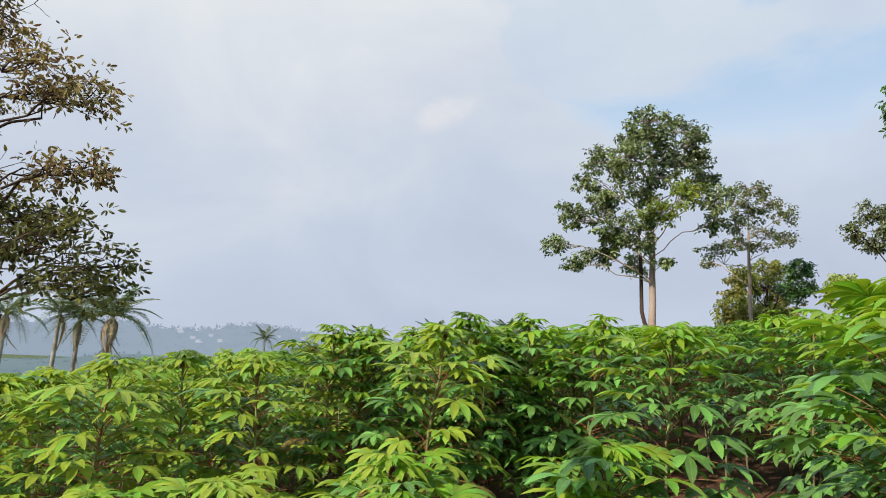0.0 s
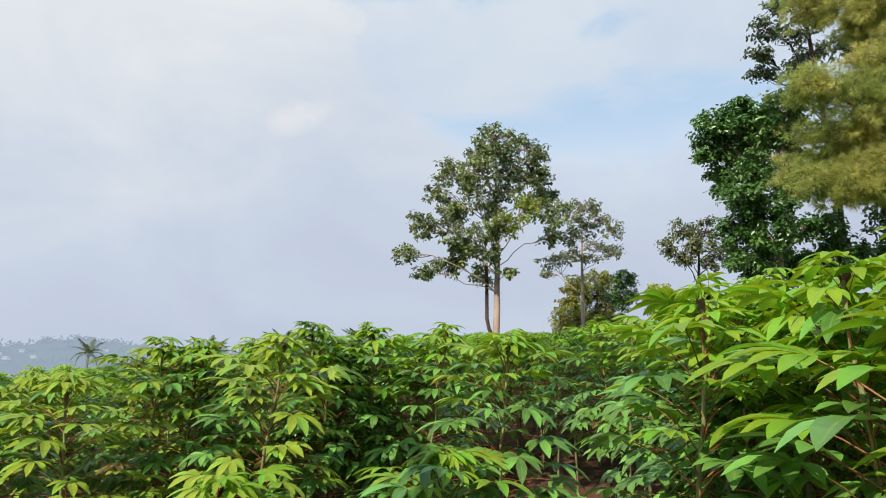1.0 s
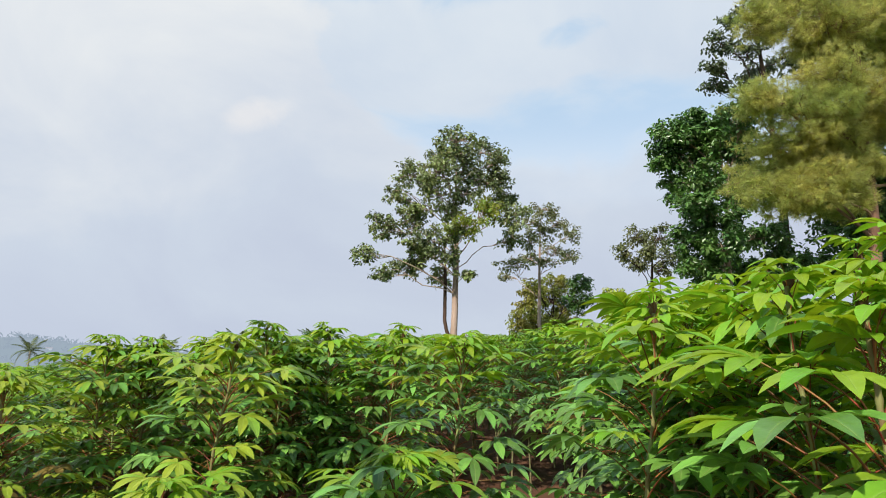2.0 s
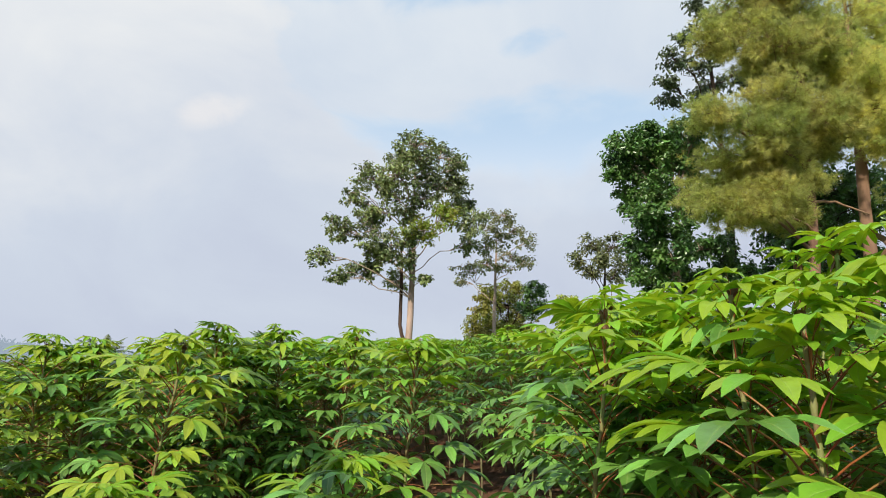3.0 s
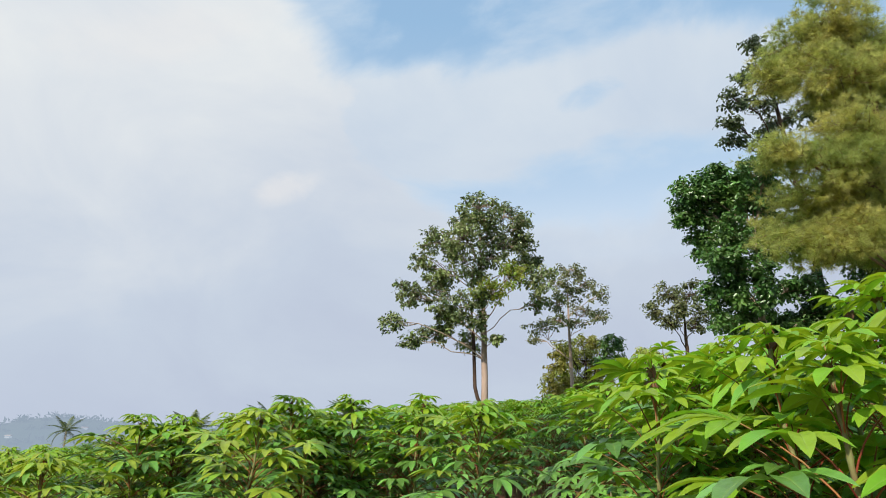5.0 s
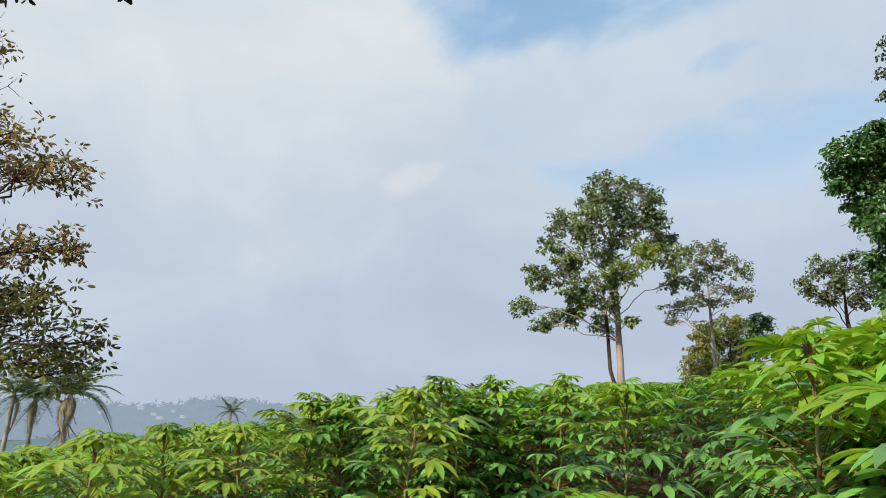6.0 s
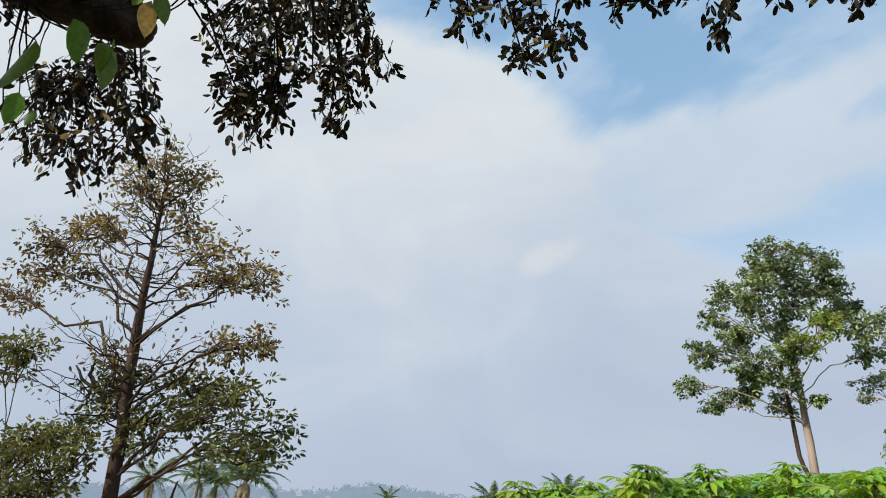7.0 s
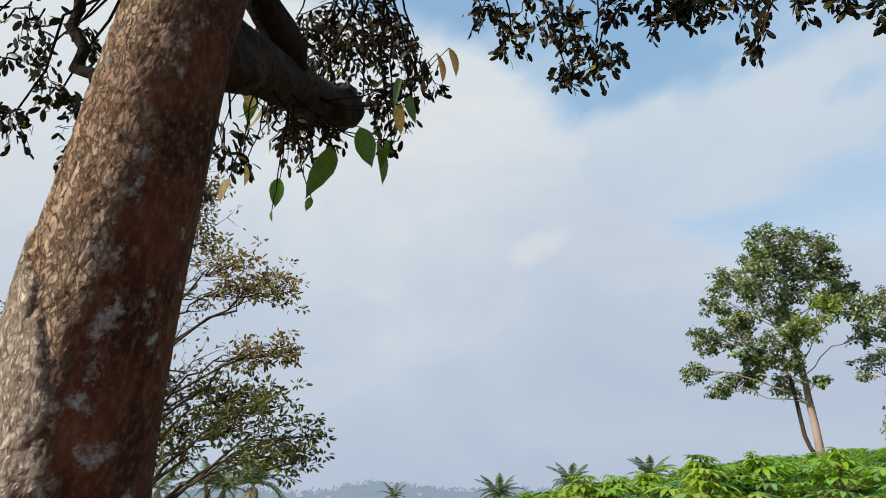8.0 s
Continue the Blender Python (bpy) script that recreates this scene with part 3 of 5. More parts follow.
# ---- trees ----


def build_tree(name, base, trunk, radii, clumps, label, leaf_mat, bark, seed, leaf=0.13, per_twig=9, twigs=14, spread=0.16, attach=0.55, lowest=2.0, limb_r=0.05, droop=0.0, depth=0.07, template=None, faces=None, sides=9, group="", bare=0, bare_clump=None, extra_trunk=None, low=None, category="tree", swell=1.22, tips=False, puff=0.0, young=(), young_mat=None, loose_limbs=()):
    """A tapered trunk, a limb to each clump of the crown, twigs inside it and leaves along the twigs.
    clumps: x from the trunk's foot, height over zero, and the two radii.
    puff: radius of the small domes of leaves at the twigs' ends; young: clumps that bear young_mat; loose_limbs: bare limbs."""
    rng = np.random.default_rng(seed)
    bx, by, bz = base
    root = thing(name, base, label, category, group)
    tp = np.array(trunk, float)
    s = Shape()
    fine = np.concatenate([tp[:1]] + [tp[i] + (tp[i + 1] - tp[i]) * np.linspace(0, 1, 6)[1:, None] for i in range(len(tp) - 1)])
    rad = np.interp(np.linspace(0, 1, len(fine)), np.linspace(0, 1, len(radii)), radii)
    fine[1:-1, :2] += rng.normal(0, 0.12, (len(fine) - 2, 2)) * rad[1:-1, None]
    s.tube(fine, rad, sides, 0, rough=0.06, rng=rng)
    part("trunk", s.mesh("trunk", [bark]), root)
    if extra_trunk:
        s = Shape()
        s.tube(np.array(extra_trunk[0], float), extra_trunk[1], 7, 0, rough=0.08, rng=rng)
        part("trunk", s.mesh("trunk", [BARK_DARK]), root, "slender dark second trunk")
    P, D, N, Y = [], [], [], []
    zs = fine[:, 2]
    for lp in loose_limbs:
        s = Shape()
        lp = np.array(lp, float)
        t = np.linspace(0, len(lp) - 1, 9)
        s.tube(np.stack([np.interp(t, np.arange(len(lp)), lp[:, i]) for i in range(3)], 1) + rng.normal(0, 0.015, (9, 3)), np.linspace(0.06, 0.02, 9), 6, 0)
        part("limb", s.mesh("limb", [bark]), root)
    for number, (cx, cz, rx, rz) in enumerate(clumps):
        rx, rz = rx * swell, rz * swell
        k = 1 + rng.uniform(-depth, depth) if number not in young else 0.95
        c = np.array(((bx + cx) * k - bx, by * k - by, (cz - 1.6) * k + 1.6 - bz))
        hd = math.hypot(c[0], c[1])
        za = min(max(c[2] - attach * hd - 0.3 * rz, lowest), zs[-1] - 0.1)
        start = np.array([np.interp(za, zs, fine[:, i]) for i in range(3)])
        path = bent(start, c, rng, 7, 0.10 * rng.uniform(0.3, 1.2) - droop, 0.035)
        s = Shape()
        r0 = min(limb_r * (0.5 + 0.16 * np.linalg.norm(c - start)), np.interp(za, zs, rad) * 0.8)
        s.tube(path, np.linspace(r0, 0.012, 7), 6, 0)
        nt = max(4, int(twigs * (rx * rz) ** 0.5 * 0.95))
        for _ in range(nt):
            o = rng.normal(0, 1, 3)
            o = o / np.linalg.norm(o) * rng.uniform(0.3, 1.12) ** 0.6
            end = c + o * np.array((rx, (rx + rz) / 2, rz * 1.1))
            st = path[rng.integers(4 if tips else 3, 7)]
            tw = bent(st, end, rng, 5, 0.06 - droop, 0.07)
            s.tube(tw, np.linspace(0.016, 0.004, 5), 3, 0, cap=False)
            out = unit(end - st)
            if puff:
                for u in (1.0, rng.uniform(0.55, 0.85)):
                    n = max(5, int(per_twig * rng.uniform(0.6, 1.4)))
                    c0 = np.array([np.interp(u, np.linspace(0, 1, 5), tw[:, i]) for i in range(3)])
                    away = unit(rng.normal(0, 1, (n, 3)) + np.array((0, 0, 0.35)))
                    P.append(c0 + away * rng.uniform(0.55, 1.1, (n, 1)) * puff * rng.uniform(0.7, 1.3) * np.array((1, 1, 0.62)))
                    nn = unit(away + np.array((0, 0, 0.55)) + rng.normal(0, 0.32, (n, 3)))
                    N.append(nn)
                    D.append(away * 0.6 + np.array((0, 0, -0.2)) + rng.normal(0, 0.6, (n, 3)))
                    Y.append(np.full(n, number in young))
                continue
            for u in (rng.uniform(0.8, 0.95), 1.0) if tips else (rng.uniform(0.35, 0.6), rng.uniform(0.65, 0.9), 1.0):
                n = max(2, int(per_twig * rng.uniform(0.5, 1.5) * (1.08 if low and cz < low[0] else 1.0)))
                c0 = np.array([np.interp(u, np.linspace(0, 1, 5), tw[:, i]) for i in range(3)]) + rng.normal(0, spread * 0.8, 3)
                away = unit(rng.normal(0, 1, (n, 3)) + out * 0.5 + np.array((0, 0, -0.15)))
                P.append(c0 + away * rng.uniform(0, 1, (n, 1)) ** 0.6 * spread * np.array((1, 1, 0.6)))
                D.append(away + np.array((0, 0, -0.2)))
        part("limb", s.mesh("limb", [bark]), root)
    for k in range(bare):
        z0 = rng.uniform(0.35, 0.97) * zs[-1]
        start = np.array([np.interp(z0, zs, fine[:, i]) for i in range(3)])
        a = rng.uniform(0, 2 * np.pi)
        ln = rng.uniform(0.5, 1.0) * bare_clump * (1.15 - z0 / zs[-1] * 0.75)
        end = start + np.array((math.cos(a), math.sin(a), rng.uniform(0.1, 0.6))) * ln
        s = Shape()
        path = bent(start, end, rng, 6, -0.06, 0.05)
        s.tube(path, np.linspace(0.022, 0.006, 6), 4, 0)
        for _ in range(5):
            st = path[rng.integers(2, 6)]
            e = st + unit(end - start) * rng.uniform(0.2, 0.5) + rng.normal(0, 0.22, 3)
            s.tube(bent(st, e, rng, 4, 0, 0.08), np.linspace(0.009, 0.003, 4), 3, 0, cap=False)
            n = rng.integers(0, 5)
            P.append(e + rng.normal(0, 0.08, (n, 3)))
            D.append(rng.normal(0, 0.7, (n, 3)) + np.array((0, 0, -0.3)))
        part("limb", s.mesh("limb", [bark]), root)
    P, D = np.concatenate(P), np.concatenate(D)
    if puff:
        N, Y = np.concatenate(N), np.concatenate(Y)
        x = unit(np.cross(D, N))
        turned = np.stack([x, np.cross(N, x), N], axis=2)
        for sel, mat in ((~Y, leaf_mat), (Y, young_mat)):
            if sel.any():
                s = Shape()
                s.add_many(ROUND_LEAF if template is None else template, ROUND_FACES if faces is None else faces, turned[sel], P[sel], leaf * rng.uniform(0.7, 1.3, int(sel.sum())))
                part("crown", s.mesh("crown", [mat], smooth=False), root)
        return root
    sets = [(np.ones(len(P), bool), leaf_mat)] if not low else [(P[:, 2] + bz >= low[0], leaf_mat), (P[:, 2] + bz < low[0], low[1])]
    for sel, mat in sets:
        s = Shape()
        s.add_many(ROUND_LEAF if template is None else template, ROUND_FACES if faces is None else faces, frames_for(D[sel], rng, 0.35), P[sel], leaf * rng.uniform(0.7, 1.3, int(sel.sum())))
        part("crown", s.mesh("crown", [mat], smooth=False), root)
    return root


def foot(x, y):
    return (x, y, ground_height(x, y) - 0.05)


# tall two-stemmed tree behind the field
INNER = [(-0.95, 7.75, 0.46, 0.36), (0.25, 7.75, 0.46, 0.36), (-1.4, 7.1, 0.42, 0.32), (-0.2, 6.3, 0.36, 0.28), (-0.3, 5.5, 0.32, 0.28), (1.5, 8.4, 0.34, 0.28), (-1.5, 5.8, 0.40, 0.28), (1.55, 7.5, 0.30, 0.28), (0.1, 9.2, 0.45, 0.32)]
b = foot(4.69, 21.6)
build_tree("broadleaf_tree", b, [(0, 0, 0), (0.0, 0, 2.2), (0.02, 0, 4.4), (-0.06, 0, 6.4), (-0.12, 0, 8.2)], [0.135, 0.115, 0.09, 0.05, 0.015],
           [(-0.14, 9.71, 0.80, 0.42), (-0.6, 9.27, 0.46, 0.40), (1.11, 9.36, 0.58, 0.43), (1.40, 8.95, 0.31, 0.34), (-1.73, 8.26, 0.60, 0.46), (-2.18, 7.46, 0.34, 0.32), (-0.71, 8.47, 0.60, 0.42), (0.2, 8.62, 0.52, 0.42), (0.88, 8.27, 0.56, 0.42), (1.88, 7.88, 0.40, 0.27), (2.15, 7.18, 0.38, 0.38), (2.03, 6.3, 0.26, 0.30), (-2.72, 6.3, 0.48, 0.36), (-1.82, 6.57, 0.52, 0.42), (-3.27, 5.31, 0.34, 0.21), (-2.57, 4.68, 0.30, 0.16), (-1.79, 4.99, 0.67, 0.28), (-1.23, 5.42, 0.52, 0.34), (-0.56, 4.75, 0.36, 0.26), (0.38, 6.59, 0.62, 0.31), (1.1, 7.15, 0.46, 0.33), (-0.47, 7.09, 0.46, 0.40), (-0.91, 6.01, 0.44, 0.36), (0.38, 4.88, 0.31, 0.11)] + INNER,
           "tall broadleaf tree with a pale bare trunk and open green crown", FOLIAGE_TREE, BARK_PALE, 11, leaf=0.12, per_twig=16, twigs=44, spread=0.19, lowest=3.2, limb_r=0.022, swell=1.28, tips=True, puff=0.145, young=(19, 20), young_mat=FOLIAGE_FRESH,
           extra_trunk=([(-0.04, 0.05, 1.55), (-0.22, 0.1, 1.95), (-0.30, 0.12, 2.3), (-0.33, 0.12, 3.8), (-0.42, 0.12, 5.2)], [0.07, 0.07, 0.065, 0.06, 0.02]))
b = foot(9.75, 27.0)
build_tree("broadleaf_tree", b, [(0, 0, 0), (0.0, 0, 3.0), (0.0, 0, 6.6)], [0.10, 0.08, 0.025],
           [(0.16, 8.99, 0.57, 0.33), (0.89, 8.4, 0.57, 0.30), (-0.47, 8.35, 0.49, 0.36), (1.42, 7.84, 0.43, 0.30), (1.48, 6.86, 0.40, 0.21), (0.2, 7.87, 0.50, 0.36), (0.79, 7.09, 0.65, 0.24), (-0.55, 7.4, 0.49, 0.33), (-1.25, 6.29, 0.60, 0.22), (-0.43, 6.61, 0.49, 0.22), (-1.69, 5.75, 0.27, 0.18), (0.38, 6.5, 0.54, 0.14)],
           "slim broadleaf tree with a thin grey-green crown behind the field", FOLIAGE_LIGHT, BARK_PALE, 12, leaf=0.11, per_twig=13, twigs=36, spread=0.18, lowest=2.6, limb_r=0.02, swell=1.32, tips=True, puff=0.15)
b = foot(11.3, 29.5)
build_tree("shrub", b, [(0, 0, 0), (0.0, 0, 1.2), (0.1, 0, 2.4)], [0.1, 0.08, 0.03],
           [(0.21, 6.05, 0.88, 0.32), (-1.05, 5.61, 0.56, 0.44), (0.04, 5.27, 1.02, 0.58), (1.59, 6.04, 0.52, 0.46), (-1.74, 3.81, 0.42, 0.55), (-1.14, 4.6, 0.64, 0.59), (0.16, 4.36, 1.01, 0.58), (1.34, 5.18, 0.72, 0.52), (-0.6, 3.6, 0.9, 0.6), (0.9, 3.9, 0.8, 0.6)],
           "dense bushy shrub with green and brownish leaves behind the field", FOLIAGE_BUSH, BARK_DARK, 13, leaf=0.13, per_twig=22, twigs=48, spread=0.15, lowest=0.5, limb_r=0.04, swell=1.1, category="shrub", puff=0.19, young=(3, 7), young_mat=FOLIAGE_DARK)
b = foot(15.8, 28.0)
build_tree("broadleaf_tree", b, [(0, 0, 0), (0.0, 0, 3.0), (0.1, 0, 5.4)], [0.12, 0.1, 0.03],
           [(-0.74, 8.38, 0.80, 0.51), (0.49, 8.34, 0.87, 0.56), (-1.37, 7.53, 0.45, 0.37), (-0.07, 7.49, 0.90, 0.36), (1.23, 7.66, 0.46, 0.52), (-0.66, 6.97, 0.60, 0.30), (0.7, 6.9, 0.58, 0.30)],
           "small round-crowned tree with grey-green leaves beside dark tree", FOLIAGE_LIGHT, BARK_DARK, 14, leaf=0.14, per_twig=15, twigs=32, spread=0.18, lowest=2.5, limb_r=0.03, swell=1.2, puff=0.18)
b = foot(14.1, 28.6)
build_tree("shrub", b, [(0, 0, 0), (0.0, 0, 1.6), (0.0, 0, 3.0)], [0.06, 0.05, 0.02], [(-0.3, 5.35, 0.36, 0.32), (0.3, 5.5, 0.40, 0.34), (0.0, 4.8, 0.66, 0.6)],
           "light green bush showing over the field", FOLIAGE_FRESH, BARK_DARK, 15, leaf=0.14, per_twig=20, twigs=24, spread=0.2, lowest=0.8, category="shrub", puff=0.2)
b = foot(15.6, 22.0)
build_tree("broadleaf_tree", b, [(0, 0, 0), (0.0, 0, 3.6), (0.2, 0, 7.6)], [0.2, 0.16, 0.04],
           [(-2.33, 11.13, 0.79, 0.67), (-1.11, 11.38, 1.03, 0.60), (-2.71, 10.1, 0.54, 0.54), (-1.52, 10.06, 1.10, 0.71), (-2.14, 9.01, 0.54, 0.57), (-0.78, 9.32, 1.0, 0.71), (-1.41, 8.28, 0.70, 0.54), (-0.19, 10.95, 0.89, 0.73), (0.63, 11.94, 0.91, 0.59), (1.3, 12.56, 0.60, 0.40), (-0.28, 7.87, 0.93, 0.71), (-1.51, 6.93, 0.75, 0.54), (-0.32, 6.78, 1.07, 0.55), (0.91, 10.82, 0.81, 0.81), (0.84, 9.1, 0.80, 0.80), (-1.25, 12.08, 0.47, 0.20), (-1.2, 5.8, 0.9, 0.6), (0.3, 5.7, 1.0, 0.6), (1.9, 7.4, 0.9, 0.6), (2.7, 6.3, 0.9, 0.6), (1.6, 5.9, 0.9, 0.6)],
           "dense dark green tree wrapped in leaves, beside the pines", FOLIAGE_DARK, BARK_PALE, 16, leaf=0.17, per_twig=22, twigs=52, spread=0.23, lowest=2.4, limb_r=0.045, swell=1.08, puff=0.22)

b = foot(25.6, 24.0)
build_tree("broadleaf_tree", b, [(0, 0, 0), (0.0, 0, 4.0), (0.2, 0, 8.0)], [0.22, 0.17, 0.04],
           [(-2.2, 8.0, 1.5, 1.1), (0.0, 8.2, 1.5, 1.2), (2.2, 8.0, 1.6, 1.2), (-1.2, 9.9, 1.5, 1.2), (1.2, 10.1, 1.6, 1.2), (-2.8, 6.4, 1.3, 0.8), (-0.8, 6.4, 1.4, 0.8), (1.4, 6.4, 1.5, 0.9), (3.4, 6.6, 1.5, 1.0), (0.2, 11.6, 1.4, 1.0), (-3.6, 9.6, 1.4, 1.1), (2.8, 11.4, 1.4, 1.2), (-2.4, 11.6, 1.3, 1.0)],
           "dark leafy tree standing behind the pines", FOLIAGE_DARK, BARK_DARK, 17, leaf=0.20, per_twig=22, twigs=40, spread=0.25, lowest=2.4, limb_r=0.05, puff=0.26)
b = foot(20.2, 24.0)
build_tree("broadleaf_tree", b, [(0, 0, 0), (-0.2, 0, 7.0), (-0.9, 0, 14.0), (-1.3, 0, 17.5)], [0.2, 0.15, 0.08, 0.03],
           [(-2.99, 16.67, 0.73, 0.47), (-3.41, 15.51, 0.61, 0.36), (-3.26, 14.64, 0.75, 0.32), (-1.73, 19.76, 0.58, 0.50), (-2.07, 18.12, 0.75, 0.53), (-0.71, 15.74, 1.06, 0.64), (1.01, 16.48, 0.79, 0.55), (-1.77, 16.65, 0.75, 0.56), (-1.83, 14.96, 0.73, 0.37), (-0.6, 17.6, 0.9, 0.6), (-0.4, 19.2, 0.9, 0.7)],
           "tall thin-leaved tree with grey-green foliage behind the pines", FOLIAGE_GREY, BARK_DARK, 18, leaf=0.16, per_twig=14, twigs=34, spread=0.2, lowest=9.0, limb_r=0.03, swell=1.0, tips=True, puff=0.17)


def tuft():
    """A brush of long soft needles."""
    v, f = [], []
    rng = np.random.default_rng(2)
    for i in range(9):
        a = 2 * math.pi * i / 9 + rng.uniform(-0.2, 0.2)
        o = rng.uniform(0.25, 0.75)
        tip = np.array((math.cos(a) * o, rng.uniform(0.65, 1.0), math.sin(a) * o - 0.1))
        side = np.cross(tip, (0.3, 0.2, 1.0))
        side = side / np.linalg.norm(side) * 0.03
        n = len(v)
        v += [np.array((0, 0, 0.0)) - side, np.array((0, 0, 0.0)) + side, tip]
        f.append((n, n + 1, n + 2))
    return np.array(v), f


TUFT, TUFT_FACES = tuft()
PINES = (
    (17.2, 17.0, 15.5, 0.20, 21, [(-4.0, 7.41, 0.94, 0.45), (-2.63, 7.35, 1.08, 0.46), (-3.72, 8.1, 1.01, 0.40), (-3.17, 9.06, 1.17, 0.49), (-1.57, 7.93, 1.07, 0.48), (-1.5, 8.84, 1.19, 0.54), (-0.37, 9.58, 1.18, 0.67), (-1.09, 7.31, 0.81, 0.40), (-2.58, 10.47, 1.56, 0.40), (-3.86, 10.44, 0.72, 0.28), (-1.41, 10.13, 1.16, 0.47), (-2.63, 14.14, 1.34, 0.70), (-3.68, 13.07, 0.80, 0.50), (-1.15, 13.7, 1.29, 0.81), (0.04, 12.8, 1.46, 0.94), (0.06, 14.85, 1.20, 0.66), (-0.9, 11.52, 1.13, 0.57), (0.9, 11.34, 1.12, 0.74), (0.86, 13.98, 1.06, 0.76), (1.38, 10.32, 0.82, 0.50), (-1.78, 12.58, 0.84, 0.42), (-0.3, 8.7, 0.8, 0.4), (-1.2, 15.6, 1.3, 0.8)]),
    (20.5, 17.8, 17.0, 0.24, 22, [(0.14, 15.9, 1.44, 0.94), (0.9, 13.43, 1.27, 0.93), (0.75, 11.4, 0.91, 0.65), (1.65, 14.95, 1.03, 0.79), (0.54, 12.29, 0.98, 0.59), (0.28, 14.27, 1.0, 0.66), (1.36, 12.56, 0.83, 0.67), (2.19, 16.63, 1.24, 0.88), (1.67, 11.15, 0.83, 0.60), (-0.6, 13.2, 0.9, 0.7), (-0.7, 11.8, 0.8, 0.5)]),
    (23.5, 17.5, 16.0, 0.24, 23, [(-0.8, 13.5, 1.6, 1.4), (0.9, 14.5, 1.7, 1.3), (-0.5, 11.2, 1.6, 1.0), (1.2, 11.5, 1.6, 1.2), (0.2, 9.3, 1.7, 0.9)]),
)
for px, py, top, pr, seed, cl in PINES:
    b = foot(px, py)
    h = top - b[2]
    build_tree("pine_tree", b, [(0, 0, 0), (0.1, 0, h * 0.5), (0.0, 0, h)], [pr * 1.1, pr * 0.8, 0.04], cl,
               "tall pine with reddish trunk and soft olive-green needles", NEEDLE, BARK_PINE, seed, leaf=0.22, per_twig=14, twigs=50, spread=0.17, attach=0.25, lowest=4.0, limb_r=0.05, template=TUFT, faces=TUFT_FACES, group="pines beside the field", depth=0.09, swell=1.26,
               loose_limbs=[[(0.1, 0, 5.9), (0.9, -0.2, 5.95), (2.2, -0.3, 5.6)], [(0.1, 0, 5.6), (-0.5, -0.1, 5.9), (-1.1, -0.2, 5.95)]] if seed == 21 else ())

# sparse yellowing tree by the slope
DROOP_LEAF = ROUND_LEAF * np.array((0.8, 1.0, 1.0))
LOW_CLUMPS = [(1.27, 3.64, 0.51, 0.29), (2.02, 3.48, 0.57, 0.30), (2.75, 3.25, 0.42, 0.22), (1.55, 3.19, 0.67, 0.32), (-0.23, 2.97, 0.53, 0.34), (0.9, 2.89, 0.51, 0.33), (2.12, 2.97, 0.65, 0.29), (3.02, 2.62, 0.46, 0.24), (3.5, 2.69, 0.19, 0.27), (2.58, 2.34, 0.63, 0.21), (3.33, 2.21, 0.30, 0.17), (0.65, 2.46, 0.42, 0.24)]
b = foot(-10.1, 10.6)
build_tree("broadleaf_tree", b, [(0.15, 0, 0), (0.05, 0, 3.4), (-0.17, 0, 6.2), (-0.21, 0, 7.6), (-0.30, 0, 10.4)], [0.20, 0.135, 0.10, 0.07, 0.015],
           [(-0.47, 8.89, 0.46, 0.41), (-1.16, 8.35, 0.44, 0.42), (0.5, 8.4, 0.35, 0.41), (0.34, 7.72, 0.41, 0.28), (0.7, 7.02, 0.31, 0.21), (-2.65, 7.07, 0.95, 0.38), (-3.37, 6.98, 0.43, 0.27), (-1.91, 7.32, 0.53, 0.30), (-3.32, 6.34, 0.47, 0.26), (-3.9, 5.7, 0.60, 0.31), (-2.07, 6.16, 0.50, 0.22), (1.43, 6.36, 0.57, 0.29), (2.27, 5.95, 0.41, 0.28), (2.77, 5.66, 0.25, 0.33), (1.37, 5.75, 0.42, 0.22), (2.64, 4.38, 0.52, 0.17), (3.07, 4.32, 0.17, 0.17), (1.95, 4.28, 0.40, 0.11),
            (-0.75, 3.76, 0.38, 0.36), (0.01, 3.82, 0.40, 0.30)] + LOW_CLUMPS,
           "tall sparse tree with dark limbs and yellowing leaves", FOLIAGE_DRY, BARK_DARK, 31, leaf=0.12, per_twig=9, twigs=40, spread=0.16, low=(4.0, FOLIAGE_LOW), attach=0.45, lowest=2.6, limb_r=0.034, depth=0.06, swell=1.25, bare=80, bare_clump=2.4, tips=True, template=DROOP_LEAF,
           loose_limbs=[[(0.05, 0, 2.55), (0.5, 0.1, 2.42), (1.0, 0.15, 2.5), (1.35, 0.15, 2.8), (1.5, 0.1, 3.1)], [(-0.02, 0, 4.7), (-0.5, -0.2, 4.75), (-0.95, -0.3, 4.95), (-1.25, -0.3, 5.3)], [(-0.6, -0.22, 4.78), (-0.8, -0.3, 5.1), (-0.75, -0.3, 5.4)]])
b = foot(-13.2, 9.9)
build_tree("broadleaf_tree", b, [(1.9, 0, 0), (1.95, 0, 2.2), (1.2, 0, 4.0), (0.9, 0, 5.2)], [0.11, 0.07, 0.028, 0.01], [(0.79, 4.21, 0.50, 0.31), (0.46, 3.98, 0.32, 0.25), (1.74, 2.44, 0.84, 0.32), (1.3, 2.22, 0.48, 0.42), (2.54, 2.59, 0.51, 0.31), (3.06, 2.25, 0.34, 0.32), (2.31, 1.89, 0.73, 0.40), (1.77, 1.61, 0.64, 0.33)],
           "small dark-leaved tree standing below the sparse tree", FOLIAGE_LOW, BARK_DARK, 32, leaf=0.115, per_twig=10, twigs=36, spread=0.14, attach=0.5, lowest=1.4, limb_r=0.03, bare=10, bare_clump=1.2, swell=1.0, template=DROOP_LEAF)

# ---- coconut palms ----


